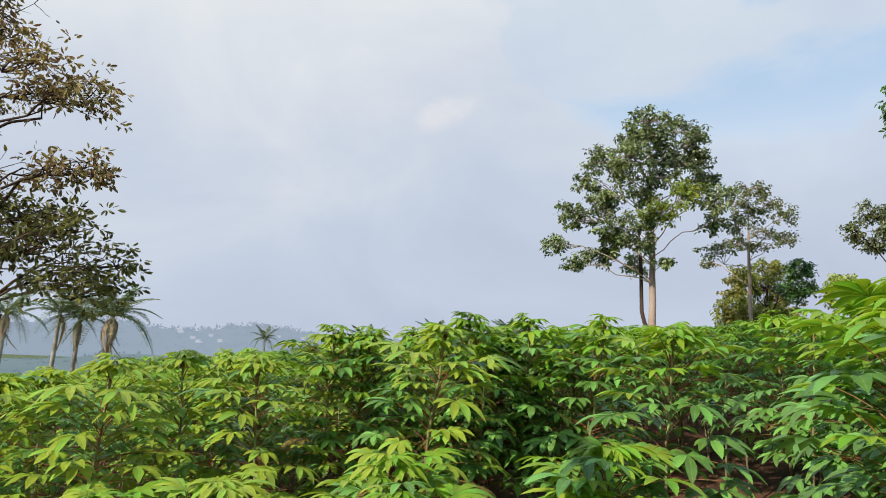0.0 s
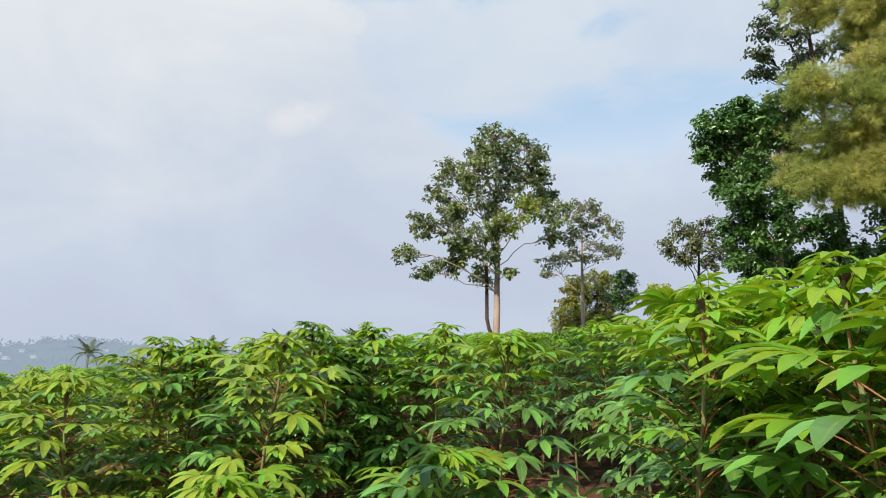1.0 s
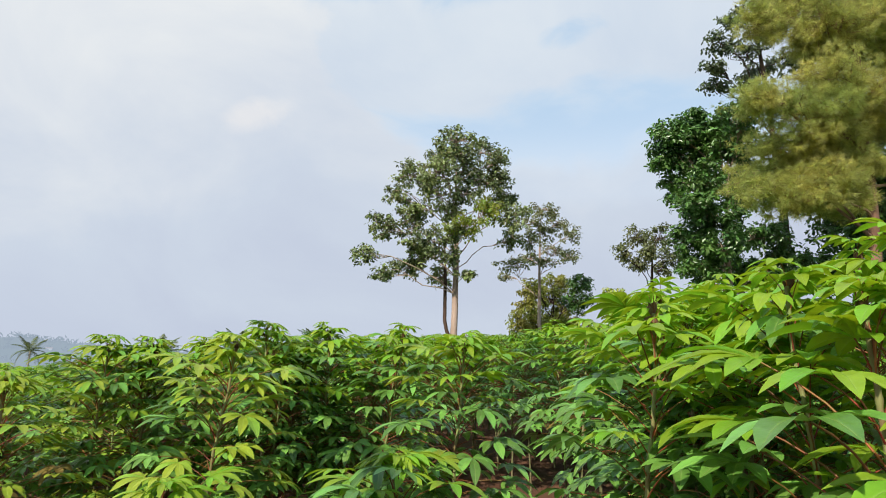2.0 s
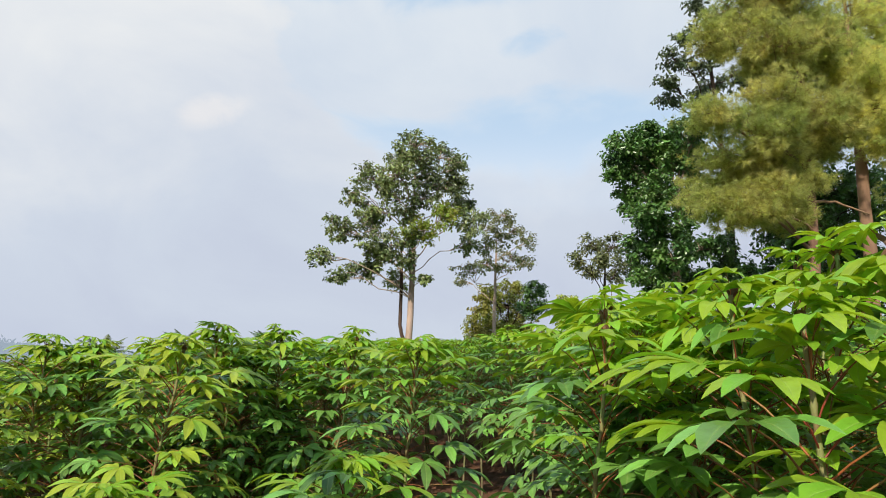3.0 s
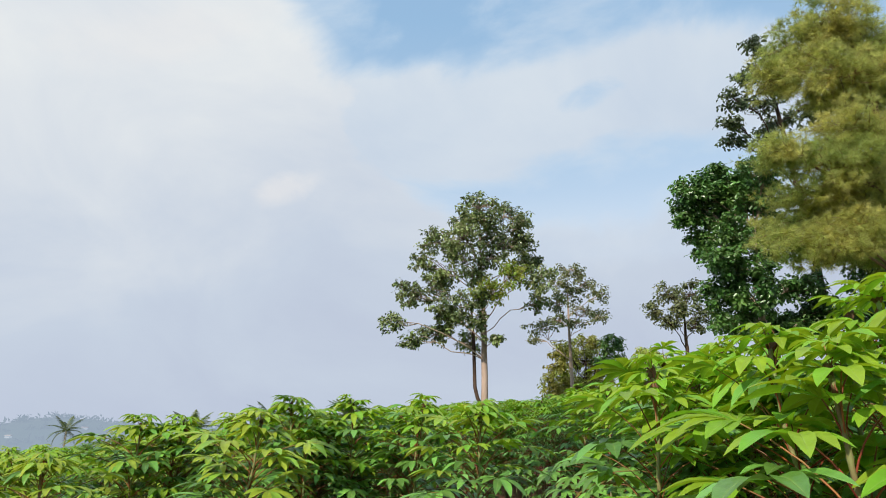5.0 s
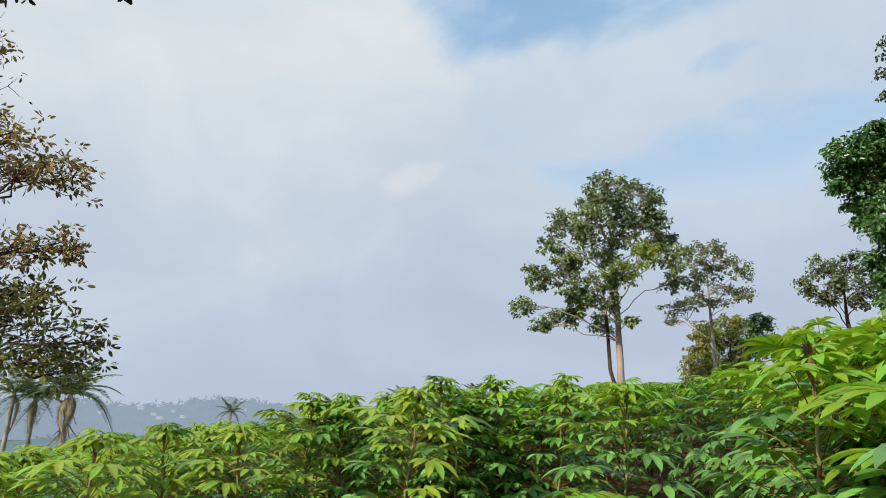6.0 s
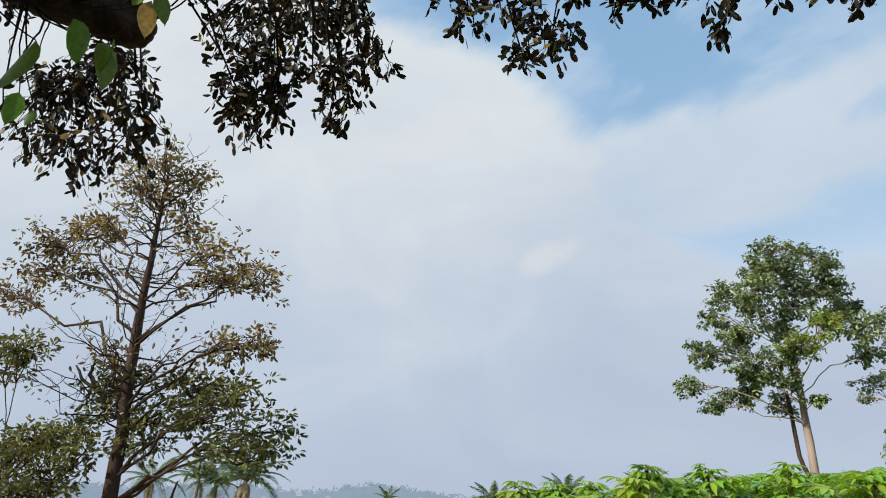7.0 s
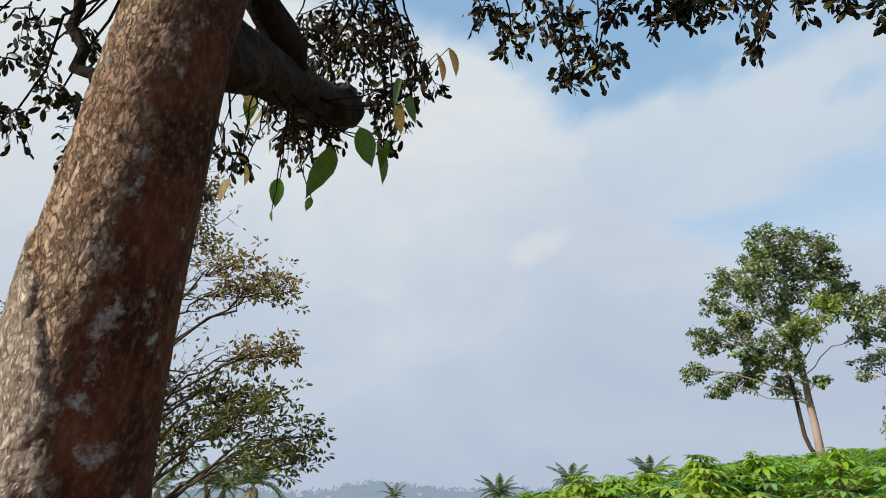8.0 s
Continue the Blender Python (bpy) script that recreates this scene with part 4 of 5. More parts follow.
def frond_mesh(name, seed, length, droop, mat, hang=0.55):
    rng = np.random.default_rng(seed)
    s = Shape()
    n = 12
    u = np.linspace(0, 1, n)
    pts = np.stack([np.zeros(n), length * (u - 0.18 * droop * u ** 2), length * (0.35 * u - droop * u ** 2)], 1)
    s.tube(pts, np.linspace(0.035, 0.008, n), 4, 0)
    for k in range(34):
        t = 0.12 + 0.88 * k / 33
        c = np.array([np.interp(t, u, pts[:, i]) for i in range(3)])
        ln = length * 0.24 * math.sin(math.pi * (0.15 + 0.8 * t)) * rng.uniform(0.85, 1.1)
        for sd in (-1, 1):
            d = np.array((sd * 0.8, 0.45, -hang * rng.uniform(0.6, 1.3)))
            d /= np.linalg.norm(d)
            e = c + d * ln
            e2 = c + d * ln * 0.5 + np.array((0, 0, 0.05 * ln))
            w = np.array((0, 0.028, 0.0))
            s.add([c - w, c + w, e2 + w, e2 - w, e], [(0, 1, 2, 3), (3, 2, 4)])
    return s.mesh(name, [mat], smooth=False)


FRONDS = [frond_mesh("frond", 40 + i, 2.9, d, FROND, 0.42) for i, d in enumerate((0.35, 0.55, 0.8, 1.05))]
DEAD_FRONDS = [frond_mesh("dead_frond", 50 + i, 2.2, d, FROND_DEAD, 0.9) for i, d in enumerate((1.3, 1.6))]


def build_palm(x, y, crown_z, label, seed, lean=(0.0, 0.0), fronds=17, dead=0, size=1.0, base_z=None, sag=1.2):
    rng = random.Random(seed)
    bz = ground_height(x, y) - 0.1 if base_z is None else base_z
    root = thing("coconut_palm", (x, y, bz), label, "palm tree", "coconut palms beyond the field")
    h = crown_z - bz
    s = Shape()
    n = 14
    u = np.linspace(0, 1, n)
    pts = np.stack([-lean[0] * (1 - u) ** 2, -lean[1] * (1 - u) ** 2, h * u], 1)
    s.tube(pts, np.linspace(0.19, 0.12, n) * size * (1 + 0.06 * (np.arange(n) % 2)), 8, 0)
    part("trunk", s.mesh("trunk", [PALM_BARK]), root)
    for i in range(fronds):
        a = 2 * math.pi * i * 0.382 + rng.uniform(-0.2, 0.2)
        k = i / fronds
        tilt = 0.85 - sag * k + rng.uniform(-0.1, 0.1)
        me = FRONDS[min(3, int(k * 4))]
        part("frond", me, root, m=Matrix.Translation((0, 0, h)) @ Matrix.Rotation(a, 4, "Z") @ Matrix.Rotation(tilt, 4, "X") @ Matrix.Scale(size * rng.uniform(0.85, 1.1), 4))
    for i in range(dead):
        a = 2 * math.pi * i / max(1, dead) + rng.uniform(-0.3, 0.3)
        part("dead_frond", DEAD_FRONDS[i % 2], root, "withered brown hanging frond", m=Matrix.Translation((0, 0, h - 0.1)) @ Matrix.Rotation(a, 4, "Z") @ Matrix.Rotation(-0.75 + rng.uniform(-0.25, 0.1), 4, "X") @ Matrix.Scale(size * rng.uniform(0.8, 1.0), 4))


build_palm(-29.9, 40.0, 2.6, "coconut palm with a bare grey trunk beyond the field", 1, lean=(0.5, 0), dead=1, fronds=13, sag=0.8)
build_palm(-28.75, 40.5, 2.3, "coconut palm with a bare grey trunk and yellow fruit stalks", 2, lean=(0.3, 0), dead=2, fronds=13, sag=0.8)
build_palm(-26.1, 40.0, 2.6, "coconut palm with a skirt of withered brown fronds", 3, dead=9, sag=0.85, size=1.12, fronds=20)
build_palm(-35.5, 42.0, 2.5, "coconut palm beyond the sparse tree", 4, dead=4)
build_palm(-20.2, 52.0, 1.75, "young coconut palm showing over the field", 5, size=0.5)
build_palm(-10.9, 50.0, 1.85, "coconut palm crown showing over the field", 6, size=0.75, fronds=26)
build_palm(-5.3, 50.0, 2.6, "coconut palm crown showing over the field", 7, size=0.75, fronds=26)
build_palm(0.3, 48.0, 2.9, "coconut palm crown showing over the field", 8, size=0.75, fronds=26)

# ---- cassava field ----


def cassava_leaf(seed, fine=True, lobes=7, size=0.15, stalk=0.2, width=0.042, pitch=-0.3, bend=0.35):
    """One leaf: a red stalk along +y and a hand of lobes at its end, tipped by pitch. Returns blade and stalk arrays."""
    rng = np.random.default_rng(seed)
    rows = (0.0, 0.16, 0.36, 0.56, 0.74, 0.89, 1.0) if fine else (0.0, 0.55, 1.0)
    prof = (0.12, 0.34, 0.74, 1.0, 0.88, 0.46, 0.02) if fine else (0.2, 1.0, 0.04)
    base = np.array((0.0, stalk, stalk * rng.uniform(-0.05, 0.12)))
    turn = np.array([[1, 0, 0], [0, math.cos(pitch), -math.sin(pitch)], [0, math.sin(pitch), math.cos(pitch)]])
    V, F = [], []
    half = lobes // 2
    for i in range(lobes):
        k = i - half
        a = math.radians(k * (112.0 / half) + rng.uniform(-6, 6))
        ln = size * (1.0 - 0.13 * abs(k * 3.0 / half) ** 1.25) * rng.uniform(0.88, 1.08)
        d = np.array((math.sin(a), math.cos(a), 0))
        sd = np.array((math.cos(a), -math.sin(a), 0))
        bd = bend * rng.uniform(0.6, 1.4)
        n0 = sum(len(v) for v in V)
        lv = []
        for s_, p in zip(rows, prof):
            z = -bd * ln * s_ ** 1.8 + 0.07 * ln * math.sin(s_ * math.pi)
            c = d * ln * (s_ - 0.15 * bd * s_ ** 2) + np.array((0, 0, z))
            w = width * p * 0.5 * (ln / size) ** 0.5
            lv += [c - sd * w + np.array((0, 0, w * 0.30)), c, c + sd * w + np.array((0, 0, w * 0.30))]
        V.append(np.array(lv) @ turn.T + base)
        for r in range(len(rows) - 1):
            q = n0 + r * 3
            F += [(q, q + 1, q + 4, q + 3), (q + 1, q + 2, q + 5, q + 4)]
    st = Shape()
    n = 5 if fine else 3
    u = np.linspace(0, 1, n)
    pts = np.stack([np.zeros(n), stalk * u, base[2] * u + 0.08 * stalk * np.sin(u * np.pi)], 1)
    st.tube(pts, np.linspace(0.0023, 0.0016, n) * (1 if fine else 1.4), 5 if fine else 3, 0, cap=False)
    return np.concatenate(V), F, np.concatenate(st.v), st.f


# leaf shapes by place on the stem: top, middle, low; stalk length, tip of the blade, droop of the lobes
LEAF_CLASSES = ((0.13, -1.00, 0.34), (0.23, -0.58, 0.17), (0.27, -0.30, 0.16))
PER_CLASS = 4


def leaf_set(fine, wide=1.0):
    out = []
    for c, (stalk, pitch, bend) in enumerate(LEAF_CLASSES):
        for i in range(PER_CLASS):
            rr = random.Random(100 + i + 10 * c)
            out.append(cassava_leaf(100 + i + 10 * c, fine, rr.choice((7, 7, 7, 9)), rr.uniform(0.14, 0.175), stalk * rr.uniform(0.85, 1.2), rr.uniform(0.036, 0.046) * wide, pitch + rr.uniform(-0.22, 0.22), bend * rr.uniform(0.6, 1.4)))
    return out


LEAF_FINE, LEAF_COARSE, LEAF_WIDE = leaf_set(True), leaf_set(False), leaf_set(True, 1.12)


def leaf_mesh(k, mat, leaves, stalk=True):
    v, f, sv, sf = leaves[k]
    s = Shape()
    s.add(v, f, 0)
    if stalk:
        s.add(sv, sf, 1)
    me = s.mesh("leaf", [mat, PETIOLE])
    # 1 along the midrib of every lobe
    rib = np.zeros(len(me.vertices), dtype=np.float32)
    rib[1:len(v):3] = 1.0
    me.attributes.new("rib", "FLOAT", "POINT").data.foreach_set("value", rib)
    return me


BLADES = (LEAF_YOUNG, LEAF_MATURE, LEAF_OLD, LEAF_LIME)
LEAF_MESHES = {mat.name: [leaf_mesh(k, mat, LEAF_FINE) for k in range(len(LEAF_FINE))] for mat in BLADES}
def stalk_mesh(k):
    s = Shape()
    s.add(*LEAF_WIDE[k][2:])
    return s.mesh("stalk", [PETIOLE])


STALK_MESHES = [stalk_mesh(k) for k in range(len(LEAF_WIDE))]
WIDE_MESHES = {mat.name: [leaf_mesh(k, mat, LEAF_WIDE, False) for k in range(len(LEAF_WIDE))] for mat in BLADES}


def plant_plan(seed, height, stems=1, full=1.0, lime=0.0, lush=0.0):
    """Stems and leaf poses of one plant, foot at zero."""
    rr = random.Random(seed)
    plan = {"stems": [], "leaves": [], "buds": []}
    for k in range(stems):
        a = rr.uniform(0, 6.28)
        lean = rr.uniform(0.02, 0.08) + (0.08 if stems > 1 else 0)
        top = Vector((math.cos(a + k * 2.6) * lean * height, math.sin(a + k * 2.6) * lean * height, height * (1 - 0.06 * k)))
        n = 12
        pts = []
        for i in range(n):
            u = i / (n - 1)
            pts.append(Vector((top.x * u ** 1.4, top.y * u ** 1.4, top.z * u)) + Vector((rr.uniform(-1, 1), rr.uniform(-1, 1), 0)) * 0.008)
        plan["stems"].append(pts)
        count = int(rr.uniform(70, 84) * full / (1 if stems == 1 else 1.25))
        for i in range(count):
            u = i / (count - 1)
            hh = 1.0 - (0.52 + 0.78 * lush) * u ** 0.95
            j = hh * (n - 1)
            i0 = min(n - 2, int(j))
            p = pts[i0].lerp(pts[i0 + 1], j - i0)
            az = i * 2.4 + rr.uniform(-0.35, 0.35) + a
            cl = 0 if u < 0.16 else 1 if u < 0.5 else 2
            up = radians((66, 34, 6)[cl] + rr.uniform(-12, 12) - 14 * max(0, u - 0.6))
            size = 0.62 + 2.6 * u if u < 0.13 else rr.uniform(0.9, 1.2)
            mat = "cassava_leaf_young" if u < rr.uniform(0.10, 0.50) + lush * 0.2 else "cassava_leaf_mature"
            if u > 0.7 and rr.random() < 0.05:
                mat = "cassava_leaf_old"
            if lime and mat != "cassava_leaf_old" and (i * 0.618 + seed * 0.37) % 1.0 < lime * (1.0 if mat == "cassava_leaf_young" else 0.55):
                mat = "cassava_leaf_lime"
            roll = Matrix.Rotation(rr.uniform(-0.28, 0.28), 4, "Y")
            m = Matrix.Translation(p) @ Matrix.Rotation(az, 4, "Z") @ Matrix.Rotation(up, 4, "X") @ roll @ Matrix.Scale(size, 4)
            plan["leaves"].append((m, cl * PER_CLASS + rr.randrange(PER_CLASS), mat))
        plan["buds"].append(pts[-1])
    return plan


def stem_mesh(pts, sides=7):
    s = Shape()
    P, Rr = [], []
    for i, p in enumerate(pts):
        u = i / (len(pts) - 1)
        r = 0.0135 * (1 - u) + 0.0055 * u
        P += [p - Vector((0, 0, 0.012)), p, p + Vector((0, 0, 0.012))]
        Rr += [r, r * 1.28, r]
    P = [tuple(p) for p in P]
    cut = int(len(P) * 0.62)
    s.tube(P[:cut + 1], Rr[:cut + 1], sides, 0, cap=False)
    s.tube(P[cut:], Rr[cut:], sides, 1)
    return s.mesh("stem", [STEM, STEM_TOP])


def bud_mesh(seed):
    rng = np.random.default_rng(seed)
    s = Shape()
    n = 9
    d = rng.normal(0, 0.45, (n, 3)) + np.array((0, 0, 1.0))
    d[5:, 2] *= -0.6
    s.add_many(OVAL_LEAF, OVAL_FACES, frames_for(d, rng, 0.1), np.zeros((n, 3)), rng.uniform(0.03, 0.055, n))
    return s.mesh("bud", [BUD])


BUDS = [bud_mesh(i) for i in range(3)]
PLANT_LABEL = "leafy green cassava plant with red leaf stalks"


def near_plant(x, y, height, seed, stems=1, full=1.0, turn=0.0, label=PLANT_LABEL, lime=0.0, big=1.0, wide=False):
    """A plant whose leaves are single parts."""
    plan = plant_plan(seed, height, stems, full, lime, (0.18 if y < 3.3 else 0.03) if wide else 0.0)
    root = thing("cassava_plant", foot(x, y), label, "cassava plant", "cassava plants of the field")
    root.rotation_euler = (0, 0, turn)
    for k, pts in enumerate(plan["stems"]):
        part("stem", stem_mesh(pts), root, "pale jointed green stem")
        part("bud", BUDS[(seed + k) % 3], root, "small brown unopened leaves", m=Matrix.Translation(plan["buds"][k]))
    for m, k, mat in plan["leaves"]:
        blade = part("leaf", (WIDE_MESHES if wide else LEAF_MESHES)[mat][k], root, m=m @ Matrix.Scale(big, 4))
        if wide:
            part("stalk", STALK_MESHES[k], blade, "thin red leaf stalk")
    return root


def plant_under(x, y, z, seed, turn, big=1.0, full=1.0, lime=0.0, label=PLANT_LABEL, wide=True):
    """A one-stemmed plant whose tip stands at x, y, z."""
    h = z - foot(x, y)[2]
    top = plant_plan(seed, h, 1, full, lime)["buds"][0]
    c, w = math.cos(turn), math.sin(turn)
    near_plant(x - c * top.x + w * top.y, y - w * top.x - c * top.y, h, seed, 1, full, turn, label, lime, big, wide)


def foliage_shape(plan, into, shift=None, leaves=LEAF_COARSE):
    order = {"cassava_leaf_young": 0, "cassava_leaf_mature": 1, "cassava_leaf_old": 2, "cassava_leaf_lime": 4}
    for m, k, mat in plan["leaves"]:
        mm = np.array(m if shift is None else shift @ m)
        v, f, sv, sf = leaves[k]
        into.add(v @ mm[:3, :3].T + mm[:3, 3], f, order[mat])
        into.add(sv @ mm[:3, :3].T + mm[:3, 3], sf, 3)


FOLIAGE_MATS = [LEAF_YOUNG, LEAF_MATURE, LEAF_OLD, PETIOLE, LEAF_LIME]


def plant_kind(seed, height, stems, leaves, lime=0.0):
    plan = plant_plan(seed, height, stems, 1.0, lime)
    root = thing("cassava_plant", (0, 0, -50), PLANT_LABEL, "cassava plant", "cassava plants of the field")
    for k, pts in enumerate(plan["stems"]):
        part("stem", stem_mesh(pts, 5), root)
        part("bud", BUDS[(seed + k) % 3], root, m=Matrix.Translation(plan["buds"][k]))
    s = Shape()
    foliage_shape(plan, s, None, leaves)
    part("foliage", s.mesh("foliage", FOLIAGE_MATS), root)
    return root


def plant_height(x, y):
    """Tall in the main stand, a few young plants at the near edge."""
    if x > 1.1:
        return 1.74
    if x < -2.6:
        return 1.70 if y > 3.7 else 1.24
    return (1.84 if y < 7.0 else 1.70) if y > 3.7 else 1.24


def path_edge(y):
    """Where the row beside the path begins."""
    return float(np.interp(y, (1.5, 3.0, 4.8, 7.0), (1.16, 1.66, 2.08, 2.3)))


def plant_field():
    rr = random.Random(77)
    keep = []
    x = -8.0
    while x < 19.0:
        y = 1.6 + rr.uniform(0, 0.5)
        while y < 25.0:
            px, py = x + rr.uniform(-0.17, 0.17), y + rr.uniform(-0.14, 0.14)
            y += rr.uniform(0.62, 0.84)
            edge = path_edge(py)
            if edge - 0.84 < px < edge + 0.28 and py < 7.0:
                continue
            dx, dy = px - 0.1, py - 0.78
            d = math.hypot(dx, dy)
            az = math.degrees(math.atan2(dx, dy))
            if not -52 < az < 66:
                continue
            if d < 1.9 and px > 1.0:
                continue
            if d < 1.25 or (px < 1.0 and py < 2.95 + 0.3 * max(0.0, -px - 0.5)):
                continue
            keep.append((d, px, py))
        x += 0.86 if abs(x - 0.55) > 0.44 else 0.92
    keep.sort()
    kinds_fine = [plant_kind(200 + i, 1.70, 1 if i % 3 else 2, LEAF_FINE) for i in range(6)]
    kinds_far = [plant_kind(300 + i, 1.70, 1 if i % 3 else 2, LEAF_COARSE) for i in range(8)]
    kinds_lime = [plant_kind(260 + i, 1.70, 1 if i % 3 else 2, LEAF_FINE, 0.9) for i in range(5)]
    rest = Shape()
    plans = [plant_plan(400 + i, 1.70, 1, 0.6) for i in range(5)]
    for n, (d, px, py) in enumerate(keep):
        # the tops follow the fall of the land
        az = math.degrees(math.atan2(px - 0.1, py - 0.78))
        level = 1.575 + d * math.tan(radians(float(np.interp(az, (-45, -37, -31, -23, -16, -4, 12, 18, 23, 31, 38, 50), (-3.6, -3.1, -2.2, -0.5, 1.2, 2.9, 3.1, 3.2, 4.6, 5.8, 8.2, 9.5)))))
        h = plant_height(px, py) * rr.uniform(0.90, 1.02)
        h = min(h, level - foot(px, py)[2] - 0.17 * rr.random() ** 2)
        spin = rr.uniform(0, 6.28)
        if n < 34:
            near_plant(px, py, h, 500 + n, rr.choice((1, 1, 2)), 1.0, spin, lime=0.85 if px < -0.35 else 0.15)
        elif n < 300:
            kind = rr.choice(kinds_lime if d < 11.0 and px < -0.3 and rr.random() < 0.85 else kinds_fine if d < 6.5 else kinds_far)
            m = Matrix.Translation(foot(px, py)) @ Matrix.Rotation(spin, 4, "Z") @ Matrix.Scale(h / 1.70, 4)
            ob = copy_thing(kind, m)
        else:
            m = Matrix.Translation(foot(px, py)) @ Matrix.Rotation(spin, 4, "Z") @ Matrix.Scale(h / 1.70, 4)
            foliage_shape(plans[n % 5], rest, m)
    tagged(new("cassava_field", rest.mesh("cassava_field", FOLIAGE_MATS)), "leafy green cassava plants in the far part of the field", "cassava plants", kind="stuff")
    for kind in kinds_fine + kinds_far + kinds_lime:
        for ob in (*kind.children_recursive, kind):
            bpy.data.objects.remove(ob)


plant_field()
# the row beside the path, rising towards the camera
BESIDE = "leafy cassava plant with a pale stem beside the path"
for x, y, z, sd, big in ((1.18, 1.85, 1.73, 905, 1.12), (1.30, 2.20, 1.84, 908, 1.0), (1.66, 3.0, 1.92, 930, 1.0), (1.85, 3.75, 1.94, 931, 1.0), (2.02, 4.5, 1.96, 932, 1.0), (2.14, 5.3, 1.95, 933, 1.0), (1.78, 3.4, 1.86, 934, 1.0), (1.50, 2.62, 1.80, 943, 1.0),
                         (1.62, 2.15, 1.97, 935, 1.0), (1.46, 1.86, 1.94, 936, 1.0), (1.82, 2.49, 2.00, 937, 1.0), (1.62, 2.75, 1.66, 938, 1.0), (1.55, 1.50, 1.90, 940, 1.0), (2.0, 3.1, 2.02, 941, 1.0), (2.15, 3.8, 2.02, 942, 1.0), (2.2, 6.1, 1.96, 944, 1.0), (1.98, 4.15, 1.84, 945, 1.0), (1.18, 2.66, 1.81, 946, 1.0), (1.38, 2.95, 1.87, 947, 1.0)):
    plant_under(x, y, z, sd, sd * 1.7, big, 0.74, label=BESIDE)
# taller plants in the main stand
for x, y, z, sd in ((-0.22, 5.05, 1.78, 961), (0.19, 5.05, 1.79, 962), (-1.11, 4.90, 1.66, 963), (-0.88, 4.95, 1.65, 964), (0.0, 5.25, 1.72, 965), (-0.62, 5.3, 1.68, 966)):
    plant_under(x, y, z, sd, sd * 1.3, 1.0, 1.0, 0.2, "tall cassava plant with drooping top leaves over the stand", False)
# young plants at the near edge
for x, y, h, sd in ((0.36, 3.2, 1.12, 951), (-0.30, 3.14, 0.92, 952), (-1.62, 3.35, 1.10, 954)):
    near_plant(x, y, h, sd, 1, 0.7, sd * 1.3, "short young cassava plant with yellow-green leaves", 0.45)
# ---- the near tree with its overhanging branches ----


def oval_cloud(s, rng, centre, radii, count, size, mat=0):
    """Leaf-bearing twigs that hang inside an ellipsoid."""
    c, r = np.array(centre, float), np.array(radii, float)
    P, D = [], []
    twigs = max(6, count // 8)
    top = c + np.array((0, 0, r[2] * 1.1))
    for _ in range(twigs):
        o = rng.normal(0, 1, 3)
        o = o / np.linalg.norm(o) * rng.uniform(0.3, 1.0) ** 0.6
        end = c + o * r
        st = top + (end - top) * rng.uniform(0.1, 0.4) + rng.normal(0, 0.05, 3)
        tw = bent(st, end, rng, 5, 0.08, 0.06)
        s.tube(tw, np.linspace(0.008, 0.002, 5), 4, 1, cap=False)
        u = np.linspace(0.3, 1.02, 9) + rng.uniform(-0.04, 0.04, 9)
        pos = np.stack([np.interp(u, np.linspace(0, 1, 5), tw[:, i]) for i in range(3)], 1)
        P.append(pos + rng.normal(0, 0.025, (9, 3)))
        D.append(unit(end - st) * 0.5 + rng.normal(0, 0.58, (9, 3)) + np.array((0, 0, -0.42)))
    P, D = np.concatenate(P), np.concatenate(D)
    fr = frames_for(D, rng, 0.15)
    sizes = size * rng.uniform(0.75, 1.2, len(P))
    dry = rng.random(len(P)) < 0.035
    for sel, k in ((~dry, mat), (dry, 2)):
        s.add_many(OVAL_LEAF * np.array((1.12, 1, 1)), OVAL_FACES, fr[sel], P[sel], sizes[sel], k)
    return top


